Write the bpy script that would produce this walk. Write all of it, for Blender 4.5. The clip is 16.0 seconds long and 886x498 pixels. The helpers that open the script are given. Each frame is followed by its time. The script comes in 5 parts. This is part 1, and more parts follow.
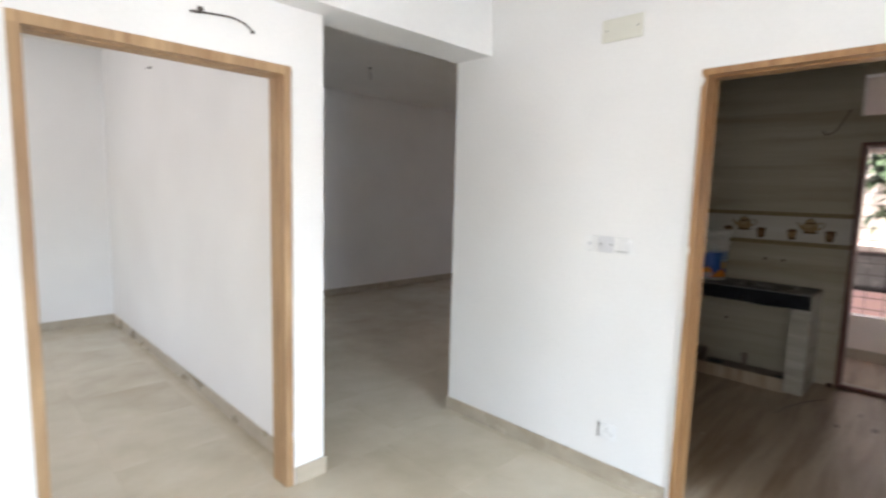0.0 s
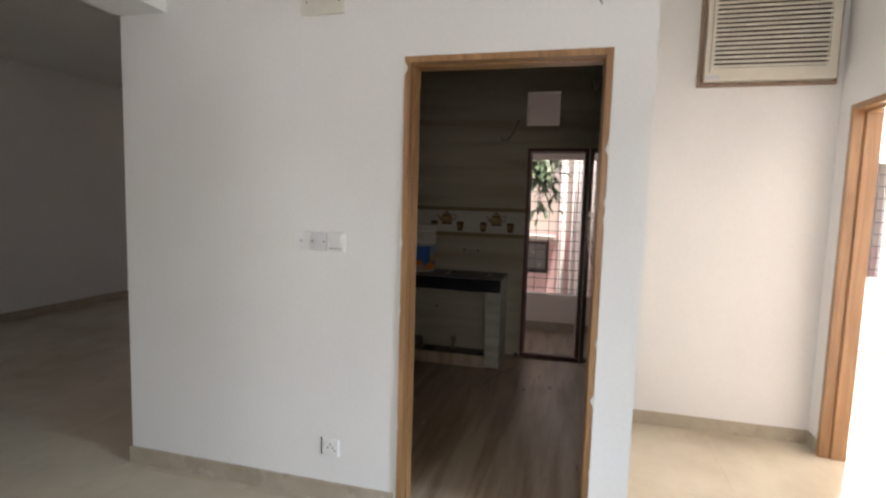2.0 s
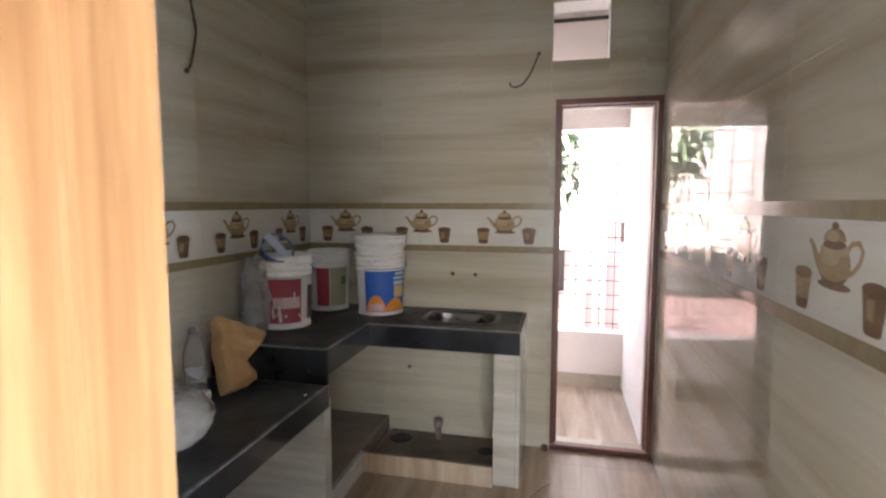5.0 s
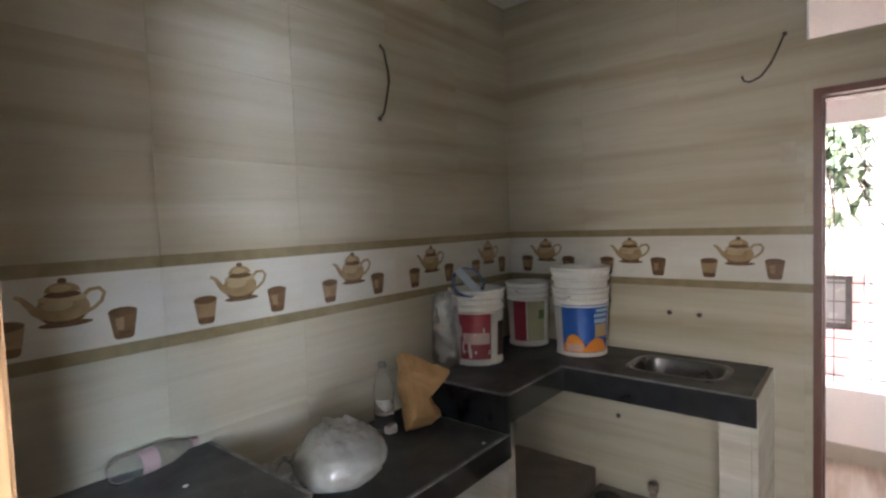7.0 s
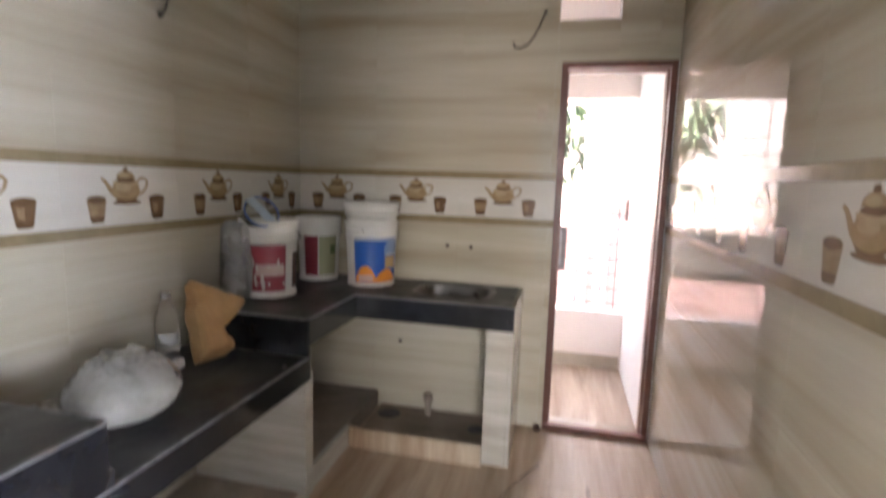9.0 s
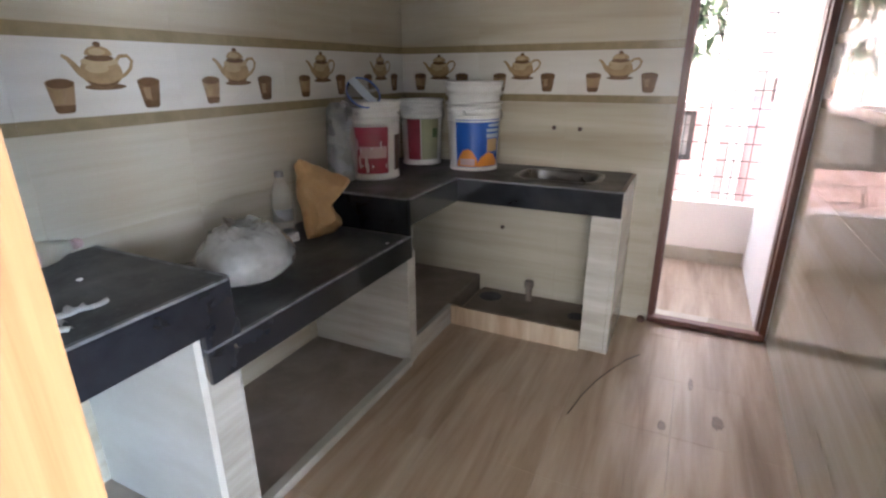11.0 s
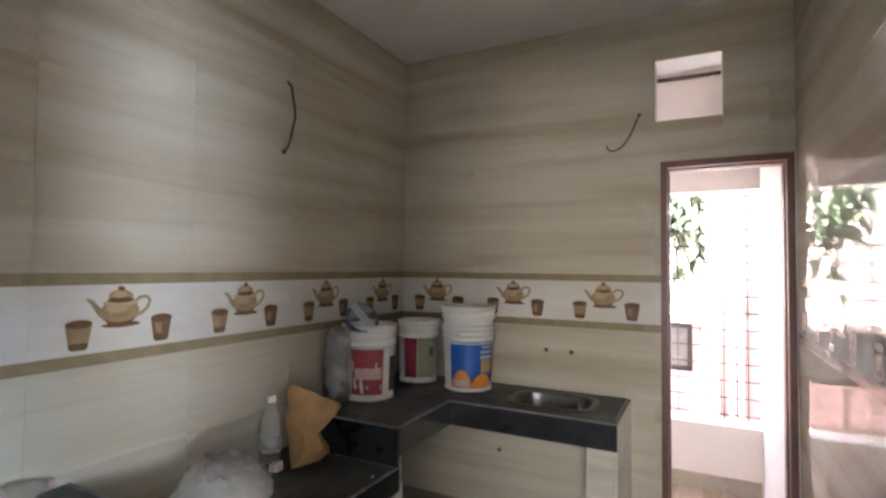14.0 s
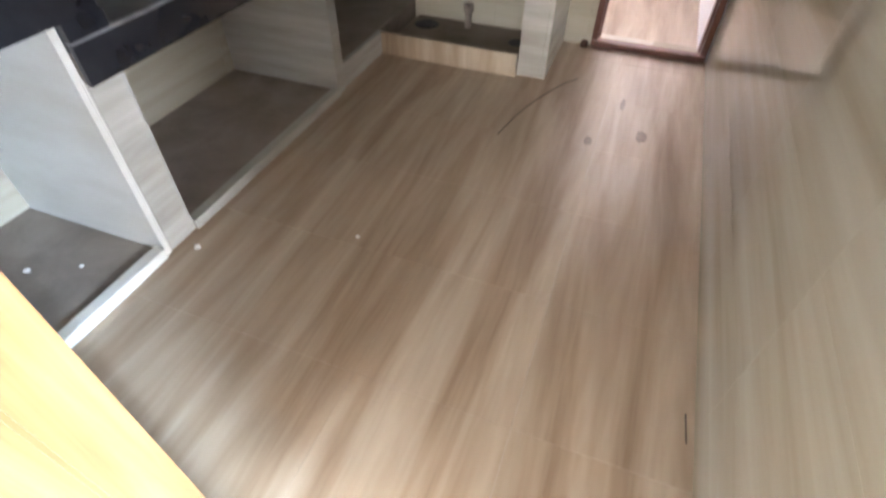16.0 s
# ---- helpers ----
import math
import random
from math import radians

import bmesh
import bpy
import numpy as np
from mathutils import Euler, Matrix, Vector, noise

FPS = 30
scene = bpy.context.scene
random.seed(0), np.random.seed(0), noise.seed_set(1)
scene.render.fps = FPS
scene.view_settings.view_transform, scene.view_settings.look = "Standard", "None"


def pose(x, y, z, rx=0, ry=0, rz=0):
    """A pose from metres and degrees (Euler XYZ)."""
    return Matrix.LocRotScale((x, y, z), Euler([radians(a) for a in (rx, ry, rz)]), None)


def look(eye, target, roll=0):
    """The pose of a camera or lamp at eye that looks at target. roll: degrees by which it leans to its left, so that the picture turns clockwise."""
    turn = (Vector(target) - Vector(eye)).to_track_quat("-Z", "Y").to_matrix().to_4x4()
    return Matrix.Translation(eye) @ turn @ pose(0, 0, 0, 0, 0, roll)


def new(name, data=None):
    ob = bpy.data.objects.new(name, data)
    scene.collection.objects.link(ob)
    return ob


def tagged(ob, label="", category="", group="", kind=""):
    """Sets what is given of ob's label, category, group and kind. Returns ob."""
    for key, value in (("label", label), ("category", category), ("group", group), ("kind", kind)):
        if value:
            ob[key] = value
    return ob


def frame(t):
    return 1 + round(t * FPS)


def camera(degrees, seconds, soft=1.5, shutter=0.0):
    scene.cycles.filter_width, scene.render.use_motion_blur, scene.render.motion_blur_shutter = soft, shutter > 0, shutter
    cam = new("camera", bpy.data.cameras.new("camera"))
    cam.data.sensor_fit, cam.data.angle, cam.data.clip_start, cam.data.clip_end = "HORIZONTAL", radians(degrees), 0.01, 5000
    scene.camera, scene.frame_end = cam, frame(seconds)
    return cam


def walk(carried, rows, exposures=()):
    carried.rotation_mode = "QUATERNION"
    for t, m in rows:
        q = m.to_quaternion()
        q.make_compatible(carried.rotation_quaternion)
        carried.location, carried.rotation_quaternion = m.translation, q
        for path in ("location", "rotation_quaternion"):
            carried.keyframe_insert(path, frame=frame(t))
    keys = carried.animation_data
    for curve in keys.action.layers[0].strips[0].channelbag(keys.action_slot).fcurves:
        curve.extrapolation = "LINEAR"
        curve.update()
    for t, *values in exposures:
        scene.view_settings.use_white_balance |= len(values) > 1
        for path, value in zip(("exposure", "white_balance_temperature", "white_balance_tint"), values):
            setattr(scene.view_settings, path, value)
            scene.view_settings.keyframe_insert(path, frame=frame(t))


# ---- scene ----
cam = camera(82.5, 16.0, 2.4, 0.4)
PATH = [
    (0, (0.985, 0.942, 1.522), (2.387, 2.351, 1.296), 1.5),
    (0.5, (1.057, 0.838, 1.531), (2.742, 1.895, 1.33), 3.3),
    (1, (1.133, 0.8, 1.554), (3.008, 1.463, 1.346), 3.5),
    (1.5, (1.161, 0.892, 1.537), (3.085, 1.398, 1.335), 2.3),
    (2, (1.298, 1.046, 1.475), (3.226, 1.544, 1.286), 1.7),
    (2.5, (1.668, 1.14, 1.505), (3.598, 1.627, 1.304), 1.8),
    (3, (2.034, 1.252, 1.481), (3.97, 1.711, 1.277), 2.1),
    (3.2, (2.196, 1.297, 1.466), (4.141, 1.719, 1.269), 1.6),
    (5.3, (3.329, 1.464, 1.414), (5.264, 1.94, 1.245), -0.6),
    (5.5, (3.374, 1.46, 1.418), (5.284, 2.026, 1.248), -0.8),
    (6, (3.464, 1.387, 1.439), (5.161, 2.432, 1.273), -2.4),
    (6.5, (3.508, 1.33, 1.473), (5.041, 2.604, 1.309), -2.8),
    (7, (3.515, 1.342, 1.49), (5.05, 2.62, 1.389), -2.1),
    (7.5, (3.492, 1.374, 1.508), (5.192, 2.428, 1.469), -0.6),
    (8, (3.451, 1.4, 1.508), (5.319, 2.113, 1.481), 1.1),
    (8.5, (3.403, 1.425, 1.468), (5.342, 1.917, 1.471), 1.8),
    (9, (3.38, 1.445, 1.364), (5.308, 1.905, 1.101), 1.7),
    (9.2, (3.37, 1.446, 1.336), (5.267, 1.886, 0.877), 1.9),
    (11.3, (3.448, 1.39, 1.296), (5.114, 2.286, 0.648), -0.1),
    (11.5, (3.459, 1.375, 1.306), (5.107, 2.317, 0.677), 0.1),
    (12, (3.459, 1.374, 1.326), (5.131, 2.329, 0.787), 0.4),
    (12.5, (3.453, 1.329, 1.428), (5.159, 2.319, 1.101), 0.7),
    (13, (3.434, 1.319, 1.474), (5.178, 2.297, 1.419), 0.6),
    (13.5, (3.409, 1.288, 1.509), (5.169, 2.232, 1.615), 1.0),
    (14, (3.414, 1.322, 1.453), (5.193, 2.233, 1.525), 0.6),
    (14.5, (3.426, 1.332, 1.345), (5.19, 2.214, 1.015), 0.3),
    (15, (3.434, 1.303, 1.247), (5.109, 2.091, 0.491), 0.0),
    (15.5, (3.439, 1.294, 1.158), (4.938, 1.937, 0.001), -0.3),
    (16, (3.438, 1.301, 1.104), (4.762, 1.79, -0.313), 0.8),
]
EXPOSURES = [
    (0, 2.62, 6500, 16), (0.6, 2.45, 6450, 16), (1.5, 1.8, 6750, 18), (2.5, 1.75, 6900, 19), (3.2, 2.72, 6600, 17), (4.2, 3.4, 6400, 16), (5.0, 4.65, 6250, 19), (5.5, 4.65, 6150, 20),
    (6.2, 4.4, 6150, 18), (7.0, 4.5, 6300, 18), (7.5, 4.6, 6350, 21), (8.5, 4.98, 6450, 24), (9.2, 4.88, 6350, 21), (11.3, 4.68, 6100, 20), (12.5, 4.55, 6250, 18), (14.0, 4.7, 6300, 20),
    (15.0, 4.8, 6250, 20), (15.5, 4.97, 6350, 20), (16.0, 4.87, 6400, 20)]
walk(cam, [(t, look(eye, target, roll)) for t, eye, target, roll in PATH], EXPOSURES)

# ---- world, sun and daylight ----
world = bpy.data.worlds.new("sky")
scene.world = world
world.use_nodes = True
wn = world.node_tree.nodes
sky = wn.new("ShaderNodeTexSky")
sky.sky_type = "NISHITA"
sky.sun_disc = False
sky.sun_elevation = radians(73)
sky.sun_rotation = radians(250)
sky.dust_density = 4.0
sky.air_density = 1.5
wn["Background"].inputs["Strength"].default_value = 0.15
world.node_tree.links.new(sky.outputs["Color"], wn["Background"].inputs["Color"])
sun_data = bpy.data.lights.new("sun", "SUN")
sun_data.energy, sun_data.angle, sun_data.color = 2.1, radians(2), (1.0, 0.96, 0.9)
sun = new("sun", sun_data)
sun.matrix_world = look((-3.6, -1.8, 13), (0, 0, 0))


def window_light(name, eye, target, width, height, power, colour=(0.95, 0.98, 1.0)):
    """An area lamp in or beyond an opening, for daylight or as added fill."""
    data = bpy.data.lights.new(name, "AREA")
    data.shape, data.size, data.size_y, data.energy, data.color = "RECTANGLE", width, height, power, colour
    ob = new(name, data)
    ob.matrix_world = look(eye, target)
    return ob


window_light("hall_window_light", (-1.98, 0.2, 1.5), (3, 0.2, 1.3), 1.6, 1.4, 5.0, (1.0, 0.985, 0.96))
# two added unseen lamps at the rear; the second stands outdoors as sky light
window_light("hall_rear_fill_light", (1.0, -2.57, 1.1), (1.3, 0, 1.0), 1.0, 1.3, 12, (0.74, 0.88, 1.0))
window_light("hall_rear_sky_light", (1.55, -4.6, 2.6), (3.6, 1.6, 0.9), 1.2, 0.7, 108, (0.60, 0.81, 1.0))
window_light("bedroom_window_light", (-1.4, 5.2, 1.5), (2, 5.2, 1.2), 1.6, 1.3, 5.5, (0.92, 0.97, 1.0))
window_light("side_room_window_light", (5.3, -3.97, 1.5), (5.0, 0, 1.2), 2.2, 1.4, 78, (1.0, 0.99, 0.97))
window_light("side_room_east_light", (7.57, -1.6, 1.4), (4, -1.6, 1.2), 1.1, 1.25, 24, (1.0, 0.99, 0.97))
# added unseen fill, tinted warm to brown the dark living room
window_light("living_warm_fill", (9.42, 5.3, 1.5), (4, 5.3, 1.2), 1.0, 0.9, 0.38, (1.0, 0.74, 0.57))

# ---- materials ----


class Mat:
    """A node material with a Principled surface and short ways to add texture to it."""

    def __init__(self, name, colour=(0.8, 0.8, 0.8), rough=0.6, metal=0.0, **more):
        self.m = bpy.data.materials.new(name)
        self.m.use_nodes = True
        self.nodes, self.links = self.m.node_tree.nodes, self.m.node_tree.links
        self.p = self.nodes["Principled BSDF"]
        self.set("Base Color", (*colour, 1))
        self.set("Roughness", rough)
        self.set("Metallic", metal)
        for key, value in more.items():
            self.set(key.replace("_", " "), value)

    def set(self, key, value):
        self.p.inputs[key].default_value = value

    def coords(self, scale, source="Position", turn=(0, 0, 0)):
        if source == "Position":
            out = self.nodes.new("ShaderNodeNewGeometry").outputs["Position"]
        else:
            out = self.nodes.new("ShaderNodeTexCoord").outputs[source]
        mapping = self.nodes.new("ShaderNodeMapping")
        mapping.inputs["Scale"].default_value = scale
        mapping.inputs["Rotation"].default_value = turn
        self.links.new(out, mapping.inputs["Vector"])
        return mapping.outputs["Vector"]

    def shifted(self, vector, amount):
        """The vector moved by a random step for each object."""
        info = self.nodes.new("ShaderNodeObjectInfo")
        mul = self.nodes.new("ShaderNodeVectorMath")
        mul.operation = "SCALE"
        mul.inputs[0].default_value = amount
        self.links.new(info.outputs["Random"], mul.inputs["Scale"])
        add = self.nodes.new("ShaderNodeVectorMath")
        self.links.new(vector, add.inputs[0])
        self.links.new(mul.outputs["Vector"], add.inputs[1])
        return add.outputs["Vector"]

    def noise(self, vector, scale=5.0, detail=4.0, rough=0.55, distort=0.0):
        n = self.nodes.new("ShaderNodeTexNoise")
        n.inputs["Scale"].default_value, n.inputs["Detail"].default_value = scale, detail
        n.inputs["Roughness"].default_value, n.inputs["Distortion"].default_value = rough, distort
        self.links.new(vector, n.inputs["Vector"])
        return n.outputs["Fac"]

    def ramp(self, fac, stops):
        r = self.nodes.new("ShaderNodeValToRGB")
        while len(r.color_ramp.elements) < len(stops):
            r.color_ramp.elements.new(0.5)
        for e, (at, c) in zip(r.color_ramp.elements, stops):
            e.position, e.color = at, (*c, 1)
        self.links.new(fac, r.inputs["Fac"])
        return r.outputs["Color"]

    def mix(self, fac, a, b, blend="MIX"):
        n = self.nodes.new("ShaderNodeMix")
        n.data_type, n.blend_type = "RGBA", blend
        for key, value in ((0, fac), (6, a), (7, b)):
            if hasattr(value, "is_output"):
                self.links.new(value, n.inputs[key])
            else:
                n.inputs[key].default_value = value if key == 0 else (*value, 1)
        return n.outputs[2]

    def value(self, fac, low, high):
        n = self.nodes.new("ShaderNodeMapRange")
        n.inputs["To Min"].default_value, n.inputs["To Max"].default_value = low, high
        n.inputs["From Min"].default_value, n.inputs["From Max"].default_value = 0.3, 0.7
        self.links.new(fac, n.inputs["Value"])
        return n.outputs["Result"]

    def to(self, key, out):
        self.links.new(out, self.p.inputs[key])
        return self

    def bump(self, fac, strength=0.2, distance=0.002):
        b = self.nodes.new("ShaderNodeBump")
        b.inputs["Strength"].default_value, b.inputs["Distance"].default_value = strength, distance
        self.links.new(fac, b.inputs["Height"])
        self.links.new(b.outputs["Normal"], self.p.inputs["Normal"])
        return self


def plaster(name, light, dark, rough=0.75):
    k = Mat(name, light, rough)
    big = k.noise(k.coords((1, 1, 1)), 0.9, 3)
    fine = k.noise(k.coords((1, 1, 1)), 60, 4)
    tone = k.ramp(big, [(0.3, dark), (0.65, light)])
    k.to("Base Color", k.mix(0.06, tone, k.ramp(fine, [(0.3, (0.4, 0.4, 0.4)), (0.7, (1, 1, 1))]), "MULTIPLY"))
    k.to("Roughness", k.value(big, rough - 0.08, rough + 0.08))
    k.bump(fine, 0.12, 0.001)
    return k.m


def streaked(name, scale, stops, rough=(0.08, 0.2), shift=3.0, fine=0.35):
    """Glazed tile with soft streaks along one way of the place."""
    k = Mat(name, stops[0][1], 0.15)
    at = k.shifted(k.coords(scale), (shift, shift, shift))
    wide = k.noise(at, 1.0, 4, 0.6, 0.3)
    thin = k.noise(k.shifted(k.coords([s * 3.1 for s in scale]), (shift, shift, shift)), 1.0, 5, 0.65)
    tone = k.ramp(wide, stops)
    k.to("Base Color", k.mix(fine, tone, k.ramp(thin, [(0.3, (0.62, 0.6, 0.56)), (0.7, (1.0, 1.0, 1.0))]), "MULTIPLY"))
    smear = k.noise(k.coords((2.5, 2.5, 2.5)), 1.0, 5)
    k.to("Roughness", k.value(smear, *rough))
    k.bump(k.noise(k.coords((9, 9, 9)), 1.0, 2), 0.02, 0.002)
    return k.m


def timber(name, dark, light, turn=(0, 0, 0), rough=0.5):
    k = Mat(name, light, rough)
    at = k.coords((22, 22, 1.1), "Object", turn)
    grain = k.noise(k.shifted(at, (9, 9, 9)), 1.0, 6, 0.65, 1.2)
    knots = k.noise(k.coords((5, 5, 1.6), "Object", turn), 1.0, 3, 0.5, 0.6)
    tone = k.ramp(grain, [(0.28, dark), (0.72, light)])
    k.to("Base Color", k.mix(0.45, tone, k.ramp(knots, [(0.3, (0.55, 0.42, 0.33)), (0.6, (1, 1, 1))]), "MULTIPLY"))
    k.to("Roughness", k.value(grain, rough - 0.1, rough + 0.12))
    k.bump(grain, 0.25, 0.0012)
    return k.m


def stained(name, light, dark, rough=(0.5, 0.8), scale=6.0, bump=0.3, speck=None, metal=0.0):
    k = Mat(name, light, rough[0], metal)
    big = k.noise(k.coords((1, 1, 1)), scale, 5, 0.6, 0.4)
    fine = k.noise(k.coords((1, 1, 1)), scale * 14, 3)
    tone = k.ramp(big, [(0.3, dark), (0.7, light)])
    if speck:
        tone = k.mix(k.ramp(fine, [(0.62, (0, 0, 0)), (0.7, (0.6, 0.6, 0.6))]), tone, speck)
    k.to("Base Color", tone)
    k.to("Roughness", k.value(big, rough[1], rough[0]))
    k.bump(fine, bump, 0.001)
    return k.m


def glossy(name, colour, rough=0.35, **more):
    k = Mat(name, colour, rough, **more)
    big = k.noise(k.coords((1, 1, 1)), 7.0, 4)
    k.to("Base Color", k.mix(0.25, colour, k.ramp(big, [(0.3, tuple(c * 0.6 for c in colour)), (0.7, tuple(min(1, c * 1.1) for c in colour))])))
    k.to("Roughness", k.value(big, max(0.04, rough - 0.08), rough + 0.12))
    return k.m


WALL = plaster("white_wall_paint", (0.83, 0.825, 0.81), (0.775, 0.765, 0.75))
CEILING = plaster("ceiling_paint", (0.82, 0.81, 0.79), (0.76, 0.75, 0.72), 0.85)
PINKWALL = plaster("balcony_paint", (0.84, 0.77, 0.72), (0.77, 0.69, 0.64))
TILE_X = streaked("wall_tile_along_x", (0.5, 0.5, 8), [(0.25, (0.335, 0.285, 0.20)), (0.48, (0.44, 0.395, 0.305)), (0.76, (0.53, 0.50, 0.42))], rough=(0.012, 0.04), shift=0.2, fine=0.09)
WHITE_TILE = streaked("pale_tile", (2.0, 2.0, 6), [(0.25, (0.66, 0.63, 0.56)), (0.7, (0.78, 0.765, 0.72))], fine=0.12)
FRIEZE_TILE = streaked("frieze_tile", (0.7, 0.7, 7), [(0.25, (0.50, 0.47, 0.41)), (0.7, (0.62, 0.60, 0.55))], rough=(0.012, 0.04), fine=0.12)
FRIEZE_TILE.node_tree.nodes["Principled BSDF"].inputs["Specular IOR Level"].default_value = 0.21
# kitchen ceiling colour, set darker than the hall's
KITCHEN_CEILING = plaster("darker_kitchen_ceiling", (0.60, 0.58, 0.55), (0.54, 0.52, 0.49), 0.85)
TILE_X.node_tree.nodes["Principled BSDF"].inputs["Specular IOR Level"].default_value = 0.21
FLOORTILE = streaked("wood_look_floor_tile", (0.8, 8.0, 1.0), [(0.28, (0.23, 0.148, 0.085)), (0.48, (0.39, 0.29, 0.198)), (0.72, (0.54, 0.445, 0.335))], rough=(0.3, 0.44), shift=0.1, fine=0.3)
HALLTILE = streaked("beige_floor_tile", (1.6, 1.6, 1.6), [(0.25, (0.49, 0.42, 0.31)), (0.5, (0.57, 0.50, 0.385)), (0.75, (0.63, 0.565, 0.45))], rough=(0.10, 0.24), shift=1.0, fine=0.2)
SKIRT = streaked("beige_skirting_tile", (3, 3, 3), [(0.25, (0.38, 0.32, 0.24)), (0.75, (0.52, 0.46, 0.37))], rough=(0.2, 0.4), shift=0.5)
GROUT = stained("grout", (0.55, 0.52, 0.47), (0.45, 0.42, 0.37), (0.8, 0.95), 12)
STRIPE = stained("tile_stripe_print", (0.27, 0.215, 0.125), (0.20, 0.16, 0.09), (0.15, 0.25), 18, 0.05)
POT = stained("teapot_print", (0.35, 0.25, 0.135), (0.24, 0.16, 0.08), (0.15, 0.25), 22, 0.05)
POT_LIGHT = stained("teapot_highlight_print", (0.43, 0.335, 0.20), (0.34, 0.255, 0.145), (0.15, 0.25), 22, 0.05)
POT_DARK = stained("teapot_shade_print", (0.155, 0.092, 0.046), (0.095, 0.052, 0.025), (0.15, 0.25), 22, 0.05)
CUP = stained("cup_print", (0.32, 0.22, 0.13), (0.22, 0.14, 0.075), (0.15, 0.25), 22, 0.05)
CUP_DARK = stained("dark_cup_print", (0.19, 0.115, 0.06), (0.115, 0.065, 0.032), (0.15, 0.25), 22, 0.05)
SPOON = stained("spoon_print", (0.60, 0.57, 0.50), (0.5, 0.47, 0.41), (0.15, 0.25), 22, 0.05)
def varnish(m):
    """A thin clear coat over timber."""
    p = m.node_tree.nodes["Principled BSDF"]
    p.inputs["Coat Weight"].default_value, p.inputs["Coat Roughness"].default_value = 0.4, 0.25
    return m


WOOD = timber("varnished_door_timber", (0.235, 0.108, 0.042), (0.48, 0.272, 0.12), rough=0.38)
WOOD_FLAT = timber("varnished_head_timber", (0.235, 0.108, 0.042), (0.48, 0.272, 0.12), (0, radians(90), 0), 0.38)
varnish(WOOD), varnish(WOOD_FLAT)
WOOD_PALE = timber("pale_door_timber", (0.27, 0.15, 0.07), (0.52, 0.35, 0.19), rough=0.55)
WOOD_PALE_FLAT = timber("pale_head_timber", (0.27, 0.15, 0.07), (0.52, 0.35, 0.19), (0, radians(90), 0), 0.55)
WOOD_RED = timber("dark_red_door_timber", (0.085, 0.028, 0.018), (0.17, 0.06, 0.036), rough=0.4)
WOOD_RED_FLAT = timber("dark_red_head_timber", (0.085, 0.028, 0.018), (0.17, 0.06, 0.036), (radians(90), 0, 0), 0.4)
FILLER = stained("wall_filler", (0.82, 0.80, 0.76), (0.7, 0.68, 0.64), (0.8, 0.95), 20)
GRANITE_TOP = stained("dusty_black_granite", (0.068, 0.066, 0.063), (0.03, 0.03, 0.031), (0.32, 0.58), 5, 0.1, (0.11, 0.108, 0.105))
GRANITE = stained("polished_black_granite", (0.022, 0.023, 0.027), (0.012, 0.012, 0.015), (0.10, 0.2), 9, 0.03)
GRANITE_EDGE = stained("rubbed_granite_edge", (0.26, 0.26, 0.265), (0.06, 0.06, 0.063), (0.35, 0.6), 14, 0.2)
CEMENT = stained("bare_cement", (0.30, 0.25, 0.205), (0.19, 0.155, 0.125), (0.85, 0.95), 5, 0.5)
STEEL = stained("brushed_steel", (0.22, 0.21, 0.20), (0.13, 0.125, 0.12), (0.25, 0.42), 9, 0.05, None, 1.0)
IRON = stained("painted_iron", (0.05, 0.048, 0.05), (0.025, 0.024, 0.026), (0.45, 0.7), 12)
DARKWIRE = stained("black_cable", (0.085, 0.068, 0.055), (0.045, 0.036, 0.03), (0.5, 0.7), 30)
GREYWIRE = stained("grey_cable", (0.40, 0.37, 0.34), (0.24, 0.22, 0.20), (0.4, 0.6), 30)
RUST = stained("dark_brown_metal", (0.10, 0.05, 0.035), (0.05, 0.025, 0.02), (0.6, 0.8), 25)
PLASTIC = glossy("white_switch_plastic", (0.80, 0.80, 0.79), 0.25)
GREYPLASTIC = glossy("grey_switch_plastic", (0.64, 0.64, 0.65), 0.3)
CREAM = glossy("cream_plate_plastic", (0.70, 0.685, 0.60), 0.45)
ACPLASTIC = glossy("aged_cream_plastic", (0.74, 0.70, 0.60), 0.5)
ACDARK = stained("dusty_dark_slot", (0.13, 0.09, 0.06), (0.06, 0.042, 0.03), (0.7, 0.9), 18)
ACWOOD = timber("raw_frame_timber", (0.20, 0.135, 0.095), (0.36, 0.265, 0.20), rough=0.75)
BUCKET = glossy("white_bucket_plastic", (0.74, 0.73, 0.69), 0.4)
MAROON = glossy("maroon_label", (0.26, 0.022, 0.04), 0.4)
PALELABEL = glossy("pale_pink_label", (0.58, 0.40, 0.37), 0.45)
BLUE = glossy("blue_label", (0.015, 0.10, 0.42), 0.35)
PALEBLUE = glossy("pale_blue_label", (0.42, 0.50, 0.58), 0.4)
ORANGE = glossy("orange_label", (0.75, 0.27, 0.03), 0.4)
TAN = glossy("tan_label", (0.50, 0.34, 0.16), 0.4)
GREEN = glossy("olive_label", (0.33, 0.33, 0.20), 0.45)
DARKGREEN = glossy("dark_green_label", (0.08, 0.13, 0.05), 0.45)
KRAFT = stained("brown_kraft_paper", (0.45, 0.27, 0.125), (0.32, 0.18, 0.08), (0.75, 0.9), 9, 0.5)
RAG = stained("dirty_white_cloth", (0.62, 0.60, 0.56), (0.36, 0.34, 0.31), (0.85, 0.95), 30, 0.6)
LEAF = stained("mango_leaf", (0.17, 0.235, 0.125), (0.08, 0.14, 0.075), (0.35, 0.55), 9, 0.2)
BARK = stained("bark", (0.17, 0.13, 0.09), (0.08, 0.06, 0.045), (0.85, 0.95), 14, 0.8)
